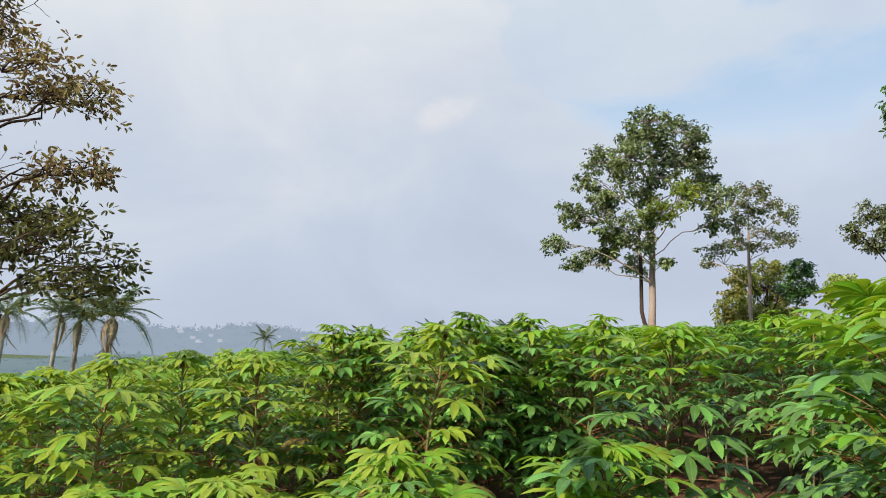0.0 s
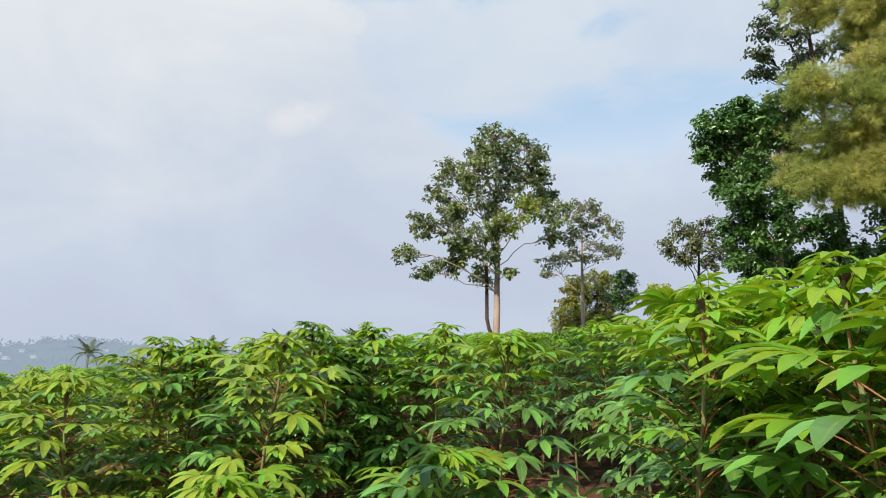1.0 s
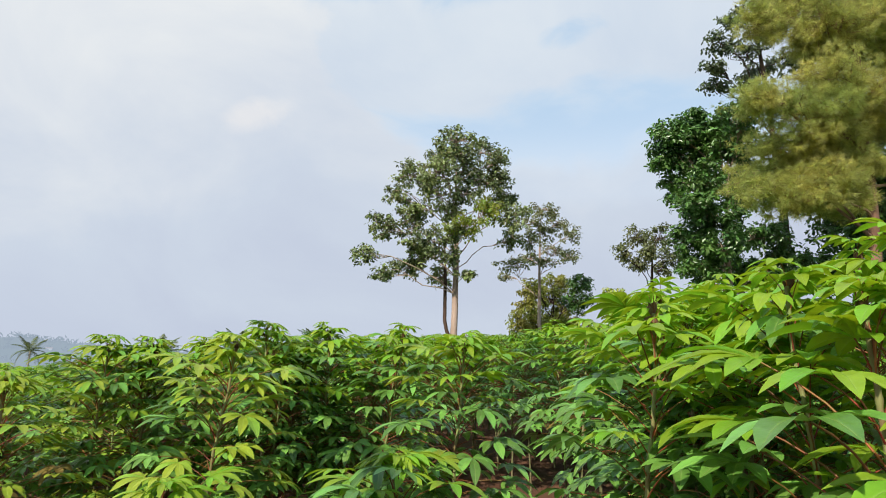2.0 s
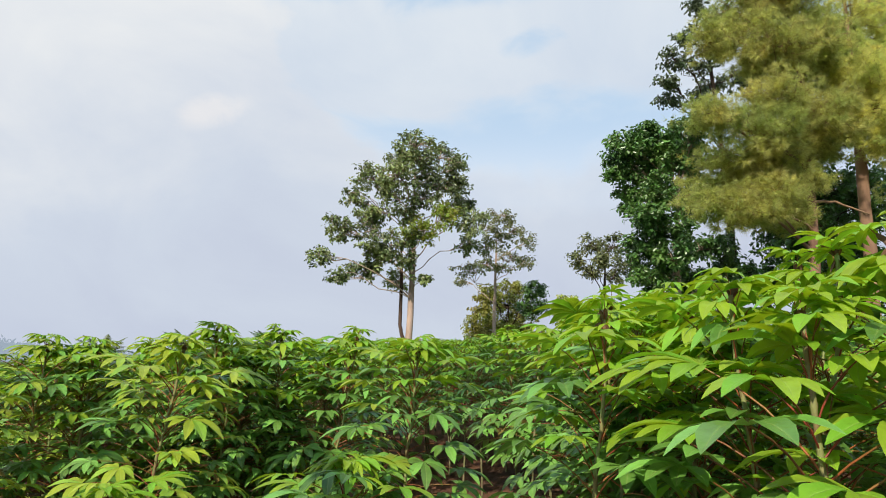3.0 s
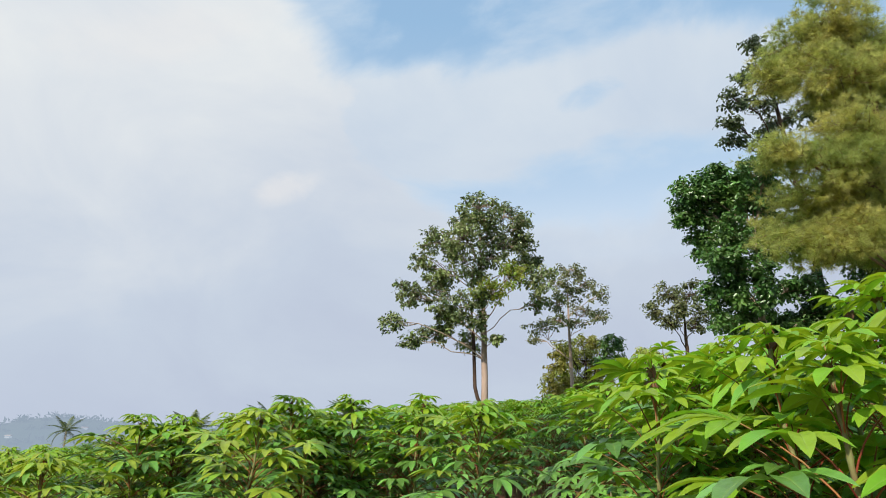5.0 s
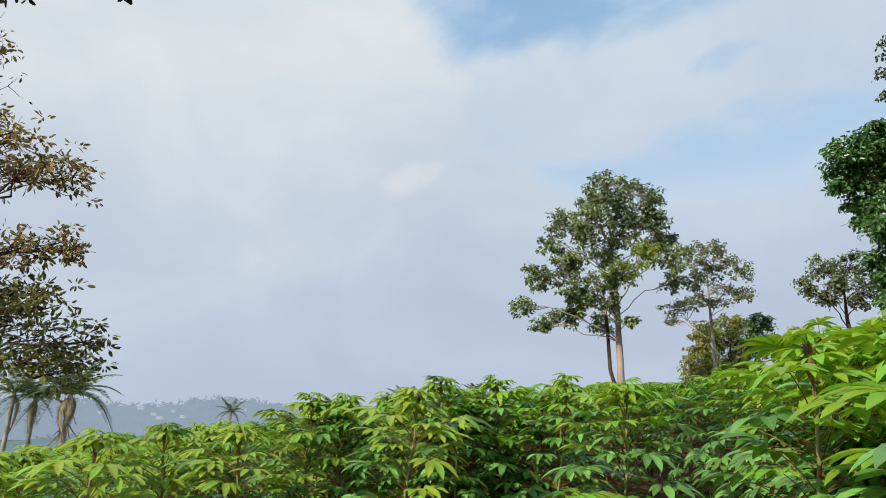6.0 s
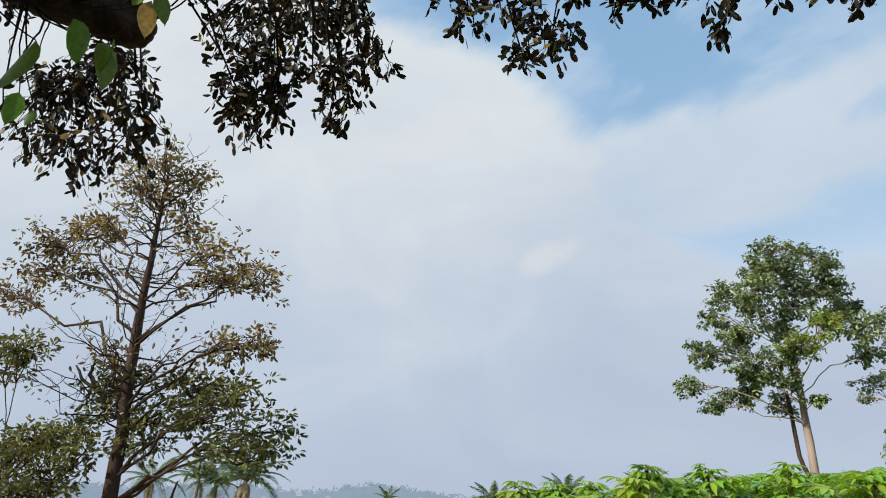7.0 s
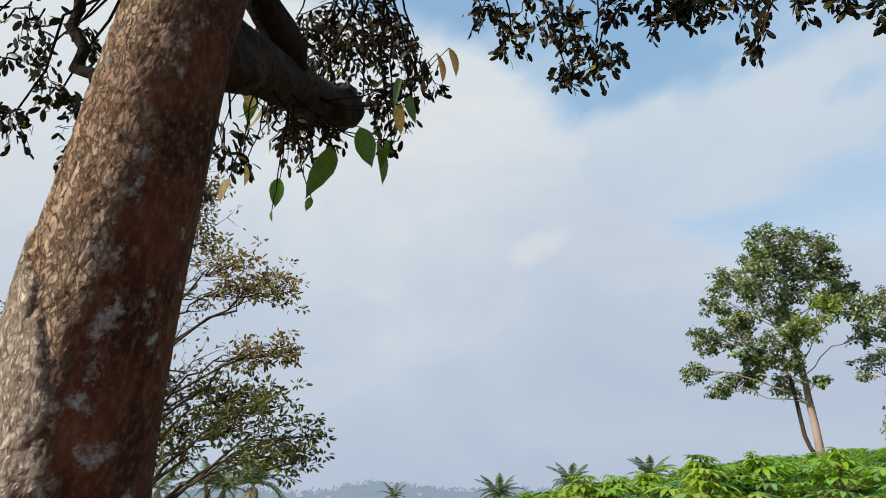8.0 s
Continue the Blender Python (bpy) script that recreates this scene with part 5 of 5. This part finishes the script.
def build_near_tree():
    rng = np.random.default_rng(61)
    bx, by = -1.74, 0.53
    base = foot(bx, by)
    bz = base[2]
    root = thing("broadleaf_tree", base, "old tree with flaking brown bark, lichen and overhanging branches", "tree")
    sides = 300
    ang = np.linspace(0, 2 * np.pi, sides, endpoint=False)
    levels = np.concatenate([np.linspace(0, 1.25, 24)[:-1], np.linspace(1.25, 3.1, 420)[:-1], np.linspace(3.1, 3.7, 14)])
    n = len(levels)
    V, lit_crust, loose, lichen = [], [], [], []
    for z in levels:
        q = z + bz - 2.2
        r = 0.119 - 0.034 * max(-1.4, min(0.5, q)) + 0.05 * math.exp(-z / 0.4) - 0.03 * max(0.0, q - 0.5)
        up, down = max(-0.8, q), min(0.0, q + 0.8)
        cx = -1.523 + 0.17 * up + 0.05 * down - bx
        cy = 0.423 - 0.0665 * up + 0.077 * up * up - by
        for a in ang:
            q = Vector((math.cos(a) * r, math.sin(a) * r, z * 0.7))
            flake = noise.fractal(q * 42, 0.75, 2.2, 5)
            layers = (math.floor(flake * 4.0) + min(1.0, (flake * 4.0 % 1.0) * 3.5)) / 4.0
            # rough brown scales sunward, smooth red-brown bark round the rest; the upper edge paints the shade line
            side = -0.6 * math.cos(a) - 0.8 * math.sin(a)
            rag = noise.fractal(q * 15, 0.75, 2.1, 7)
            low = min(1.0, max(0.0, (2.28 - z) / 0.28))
            lit_worn = side - 0.14 - 0.30 * low + 0.30 * rag
            mask = min(1.0, max(0.0, lit_worn * (3.5 + 6 * low) + 0.5))
            # a loose sheet of pale bark low down, with a torn edge
            flap = min(1.0, max(0.0, (side - 0.26 - 2.6 * max(0.0, 1.80 - z) - 2.2 * max(0.0, z - 2.04) + 0.20 * rag) * 22))
            lit_crust.append(mask)
            loose.append(flap)
            lichen.append(math.exp(-((side - 0.12) / 0.22) ** 2) * math.exp(-((z - 2.25) / 0.36) ** 2))
            bump = 0.003 * mask + 0.009 * flap + 0.0030 * layers * (0.22 + 0.78 * mask) * (1 - 0.5 * flap) + 0.0012 * noise.noise(q * 160) * (0.3 + mask) + 0.0035 * noise.noise(q * 6)
            rr = r - 0.004 + bump
            V.append((cx + math.cos(a) * rr, cy + math.sin(a) * rr, z))
    s = Shape()
    faces = [(i * sides + j, i * sides + (j + 1) % sides, (i + 1) * sides + (j + 1) % sides, (i + 1) * sides + j) for i in range(n - 1) for j in range(sides)]
    s.add(V, faces)
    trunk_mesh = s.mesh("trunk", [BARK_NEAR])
    for attr, vals in (("lit_crust", lit_crust), ("loose", loose), ("lichen", lichen)):
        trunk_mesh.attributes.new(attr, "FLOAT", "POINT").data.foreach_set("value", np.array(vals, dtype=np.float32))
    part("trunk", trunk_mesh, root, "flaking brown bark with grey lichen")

    def local(x, y, z):
        return (x - bx, y - by, z - bz)

    # sawn-off branch
    s = Shape()
    ends = np.array([local(*p) for p in ((-1.49, 0.37, 2.38), (-1.465, 0.46, 2.43), (-1.455, 0.604, 2.495), (-1.456, 0.744, 2.549), (-1.443, 0.897, 2.599), (-1.422, 0.993, 2.631), (-1.408, 1.06, 2.652))])
    path = np.stack([np.interp(np.linspace(0, 6, 14), np.arange(7), ends[:, i]) for i in range(3)], 1)
    t60 = np.linspace(0, 6, 60)
    fine = np.stack([np.interp(t60, np.arange(7), ends[:, i]) for i in range(3)], 1)
    for _ in range(6):
        fine[1:-1] = (fine[:-2] + fine[1:-1] * 2 + fine[2:]) / 4
    knob = np.interp(t60 / 6, [0, 0.17, 0.34, 0.5, 0.68, 0.85, 0.93, 0.98, 1], [0.050, 0.078, 0.069, 0.062, 0.056, 0.059, 0.056, 0.044, 0.026])
    s.tube(fine, knob, 40, 0)
    # a knuckle on its upper side near the cut
    hub, out = np.array(local(-1.393, 0.975, 2.664)), unit(np.array((0.25, -0.05, 0.5)))
    s.tube([hub - out * 0.03, hub - out * 0.012, hub + out * 0.006, hub + out * 0.020, hub + out * 0.028], [0.034, 0.032, 0.030, 0.021, 0.006], 18, 0)
    s.tube([np.array(local(-1.44, 0.70, 2.52)), np.array(local(-1.425, 0.695, 2.488)), np.array(local(-1.42, 0.69, 2.474))], [0.030, 0.024, 0.006], 14, 0)
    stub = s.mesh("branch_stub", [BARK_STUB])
    for v in stub.vertices:
        q = v.co
        push = 0.010 * noise.fractal(q * 11, 0.8, 2.2, 4) + 0.004 * noise.noise(q * 55) + 0.003 * abs(noise.noise(Vector((q.x * 30, q.y * 8, q.z * 30))))
        v.co += v.normal * push
    part("branch_stub", stub, root, "short sawn-off branch with a knuckled end, crown shade in its blackish colour")
    limbs = (
        [(-1.448, 0.81, 2.565), (-1.447, 0.75, 2.595), (-1.447, 0.702, 2.618), (-1.446, 0.628, 2.66), (-1.465, 0.572, 2.727), (-1.514, 0.532, 2.827), (-1.60, 0.60, 3.0), (-1.63, 0.74, 3.15), (-1.64, 0.9, 3.3), (-1.54, 1.35, 3.9), (-1.45, 1.9, 4.5), (-1.3, 2.9, 5.6), (-1.0, 3.6, 6.2)],
        [(-1.45, 1.9, 4.4), (-2.1, 2.7, 5.5), (-2.7, 3.5, 6.3)],
        [(-1.3, 2.9, 5.6), (-0.3, 3.5, 5.9), (0.6, 3.8, 5.8), (1.2, 3.9, 5.5)],
        [(-1.36, 0.45, 3.2), (-2.5, 1.5, 4.6), (-4.0, 3.0, 5.9), (-5.2, 3.9, 6.0)],
        [(-1.53, 0.40, 2.30), (-1.70, 0.47, 2.37), (-1.79, 0.47, 2.46), (-1.80, 0.43, 2.60), (-1.86, 0.44, 2.8), (-2.3, 0.9, 3.6)],
    )
    for k, lp in enumerate(limbs):
        s = Shape()
        lp = np.array([local(*p) for p in lp])
        t = np.linspace(0, len(lp) - 1, 16) if k else np.linspace(0, 1, 16) ** 1.5 * (len(lp) - 1)
        pts = np.stack([np.interp(t, np.arange(len(lp)), lp[:, i]) for i in range(3)], 1)
        pts[1:-1] = (pts[:-2] + pts[1:-1] * 2 + pts[2:]) / 4
        pts[1:-1] += rng.normal(0, 0.008, (14, 3))
        r0 = (0.060, 0.035, 0.035, 0.06, 0.017)[k]
        s.tube(pts, np.linspace(r0, max(0.010, r0 * 0.3), 16), 12, 0, rough=0.06, rng=rng)
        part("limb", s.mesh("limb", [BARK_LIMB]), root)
    sprays = (
        (-5.4, 4.84, 0.61, 0.47), (-4.92, 5.1, 0.59, 0.39), (-5.01, 4.30, 0.38, 0.25), (-4.56, 4.35, 0.30, 0.22), (-4.34, 4.62, 0.24, 0.18), (-3.38, 5.46, 0.53, 0.35), (-2.78, 5.17, 0.56, 0.33), (-2.38, 5.29, 0.32, 0.32),
        (-2.13, 4.92, 0.20, 0.25), (-3.1, 4.82, 0.44, 0.22), (-3.21, 4.55, 0.22, 0.20), (-2.36, 4.68, 0.25, 0.17), (-2.85, 5.63, 0.63, 0.23), (-3.22, 4.43, 0.23, 0.15), (-3.38, 4.68, 0.26, 0.15), (-3.02, 4.51, 0.18, 0.11), (-2.38, 4.43, 0.17, 0.08), (-2.63, 4.68, 0.30, 0.14), (-2.21, 4.74, 0.23, 0.11), (-3.02, 4.83, 0.31, 0.16), (-1.53, 5.33, 0.22, 0.18), (-1.3, 5.08, 0.13, 0.13), (-1.1, 5.28, 0.20, 0.17),
    )
    clumps = [((x, 3.8, z), (rx, 0.36, rz), int(1450 * rx * rz) + 22) for x, z, rx, rz in sprays]
    sprays = ((-0.82, 5.06, 0.16, 0.20), (-0.63, 4.76, 0.27, 0.15), (-0.88, 4.60, 0.11, 0.10), (-0.13, 5.06, 0.28, 0.16), (0.19, 5.02, 0.27, 0.15), (0.51, 5.0, 0.22, 0.14), (0.51, 4.69, 0.06, 0.06), (0.89, 4.97, 0.19, 0.11), (1.18, 4.90, 0.18, 0.09), (1.37, 4.79, 0.09, 0.05), (-0.46, 5.27, 0.15, 0.06))
    clumps += [((x, 3.8, z), (rx, 0.26, rz), int(2100 * rx * rz) + 16) for x, z, rx, rz in sprays]
    clumps += [((-4.41, 2.12, 4.58), (0.30, 0.3, 0.24), 60), ((-4.27, 2.12, 4.12), (0.30, 0.3, 0.18), 56), ((-3.96, 2.12, 3.86), (0.16, 0.2, 0.14), 36), ((-4.31, 2.12, 3.80), (0.16, 0.2, 0.10), 20), ((-3.95, 2.12, 4.33), (0.2, 0.25, 0.2), 40), ((-2.80, 2.3, 3.42), (0.16, 0.2, 0.22), 40)]
    for c, r, count in clumps:
        s = Shape()
        top = oval_cloud(s, rng, local(*c), [q * 1.12 for q in r], count, 0.092 if c[1] > 3.0 else 0.080)
        near = min(limbs[:4], key=lambda lp: min(np.linalg.norm(np.array(local(*p)) - top) for p in lp[1:]))
        q = min(near[1:], key=lambda p: np.linalg.norm(np.array(local(*p)) - top))
        s.tube(bent(local(*q), top, rng, 8, 0.12, 0.03), np.linspace(0.016, 0.006, 8), 6, 1)
        part("leaf_spray", s.mesh("leaf_spray", [FOLIAGE_NEAR, BARK_LIMB, LEAF_GOLD]), root, "leafy hanging spray with backlit shade in its leaf colour")
    # the crown above, on the limbs
    shaft = np.array(SUN_DIR)
    made = 0
    for attempt in range(3000):
        if made == 20:
            break
        o = rng.normal(0, 1, 3)
        o = o / np.linalg.norm(o) * rng.uniform(0.2, 1.0) ** 0.5
        c = np.array((-1.2, 1.4, 7.2)) + o * np.array((4.6, 4.0, 2.0))
        away = c - np.array((-0.7, -0.3, 1.57))
        flat = math.hypot(away[0], away[1])
        if c[1] > -0.6 and away[2] < flat * 1.12 + 0.5:
            continue
        to = c - np.array((-1.52, 0.42, 2.2))
        if np.linalg.norm(to - shaft * to.dot(shaft)) < 1.25:
            continue
        shade = c - shaft * ((c[2] - 1.5) / shaft[2])
        if -1.8 < shade[0] < 3.4 and 1.4 < shade[1] < 8.2:
            continue
        made += 1
        s = Shape()
        lc = np.array(local(*c))
        m = 300
        pos = lc + rng.normal(0, 0.42, (m, 3)) * np.array((1.1, 1.1, 0.6))
        cast = pos + np.array((bx, by, bz)) - shaft * ((pos[:, 2:] + bz - 1.5) / shaft[2])
        pos = pos[~((cast[:, 0] > -1.2) & (cast[:, 0] < 3.2) & (cast[:, 1] > 1.2) & (cast[:, 1] < 8.0))]
        m = len(pos)
        s.add_many(SIMPLE_LEAF, SIMPLE_FACES, frames_for(rng.normal(0, 0.6, (m, 3)) + np.array((0, 0, -0.3)), rng, 0.3), pos, 0.17 * rng.uniform(0.7, 1.2, m), 0)
        from_limb = local(*((-1.3, 2.9, 5.6), (-1.0, 3.6, 6.2), (-1.15, 3.25, 5.9))[made % 3])
        s.tube(bent(from_limb, lc, rng, 8, 0.1, 0.03), np.linspace(0.022, 0.008, 8), 6, 1)
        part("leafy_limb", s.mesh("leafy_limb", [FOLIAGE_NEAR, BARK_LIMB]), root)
    # single leaves on thin shoots below the sawn-off branch
    me_green, me_gold = {}, {}
    for mat, store in ((LEAF_HANGING, me_green), (LEAF_GOLD, me_gold)):
        s = Shape()
        rows = np.linspace(0, 1, 9)
        half = 0.27 * np.sin(np.pi * rows ** 0.85) ** 0.75 * (1 - 0.28 * rows) + 0.012 * np.sin(rows * 26)*np.sin(np.pi * rows)
        v = []
        for y0, w0 in zip(rows, half):
            dip = -0.12 * y0 ** 2
            v += [(-w0, y0, dip + 0.25 * w0), (0, y0 + (0.06 if y0 == 1 else 0), dip), (w0, y0, dip + 0.25 * w0)]
        s.add(v, [f for r in range(8) for f in ((r * 3, r * 3 + 1, r * 3 + 4, r * 3 + 3), (r * 3 + 1, r * 3 + 2, r * 3 + 5, r * 3 + 4))])
        store["m"] = s.mesh("leaf", [mat])
    hang = (
        (-1.31, 0.74, 2.335, 0.145, 0, 2.0), (-1.239, 0.744, 2.375, 0.105, 0, -0.9), (-1.216, 0.80, 2.36, 0.105, 0, 0.8), (-1.195, 0.80, 2.365, 0.075, 0, 1.3), (-1.526, 0.886, 2.36, 0.085, 0, 0.5), (-1.544, 0.757, 2.335, 0.06, 1, 0.2),
        (-1.582, 0.753, 2.30, 0.066, 1, -0.6), (-1.58, 0.90, 2.49, 0.035, 1, 0.2), (-1.41, 0.85, 2.27, 0.04, 0, 1.1), (-1.53, 0.87, 2.26, 0.036, 0, 1.2),
        (-1.165, 0.825, 2.55, 0.105, 0, 0.6), (-1.172, 0.84, 2.49, 0.085, 1, -0.4), (-1.105, 0.93, 2.70, 0.095, 1, 0.5), (-1.07, 0.93, 2.71, 0.085, 1, 1.2), (-1.15, 0.84, 2.51, 0.075, 0, -1.1), (-1.515, 0.70, 2.53, 0.085, 1, 0.8), (-1.51, 0.714, 2.515, 0.075, 0, 2.0), (-1.50, 0.74, 2.49, 0.09, 1, 2.6), (-1.49, 0.755, 2.47, 0.08, 1, 1.6), (-1.525, 0.72, 2.50, 0.07, 0, 0.3),
    )
    for x, y, z, size, gold, spin in hang:
        d = Vector((rng.uniform(-0.3, 0.3), rng.uniform(-0.3, 0.3), -1)).normalized()
        m = Matrix.Translation(local(x, y, z)) @ d.to_track_quat("Y", "Z").to_matrix().to_4x4() @ Matrix.Rotation(spin, 4, "Y") @ Matrix.Scale(size, 4)
        part("leaf", (me_gold if gold else me_green)["m"], root, "withered yellow hanging leaf" if gold else "green hanging leaf", m=m)
        s = Shape()
        a = path[int(np.argmin(np.linalg.norm(path[3:] - np.array(local(x, y, z)), axis=1))) + 3] if y < 1.05 else np.array(local(-1.52, 1.15, 3.35))
        s.tube(bent(a, local(x, y, z), rng, 9, -0.12, 0.012), np.linspace(0.0028, 0.0014, 9), 4, 0, cap=False)
        part("twig", s.mesh("twig", [BARK_LIMB]), root)
    for k in range(6):
        s = Shape()
        a = path[3 + k]
        e = a + np.array((rng.uniform(-0.15, 0.08), rng.uniform(-0.1, 0.05), -rng.uniform(0.1, 0.28)))
        s.tube(bent(a, e, rng, 10, -0.12, 0.025), np.linspace(0.0024, 0.001, 10), 4, 0, cap=False)
        part("twig", s.mesh("twig", [BARK_LIMB]), root)


build_near_tree()
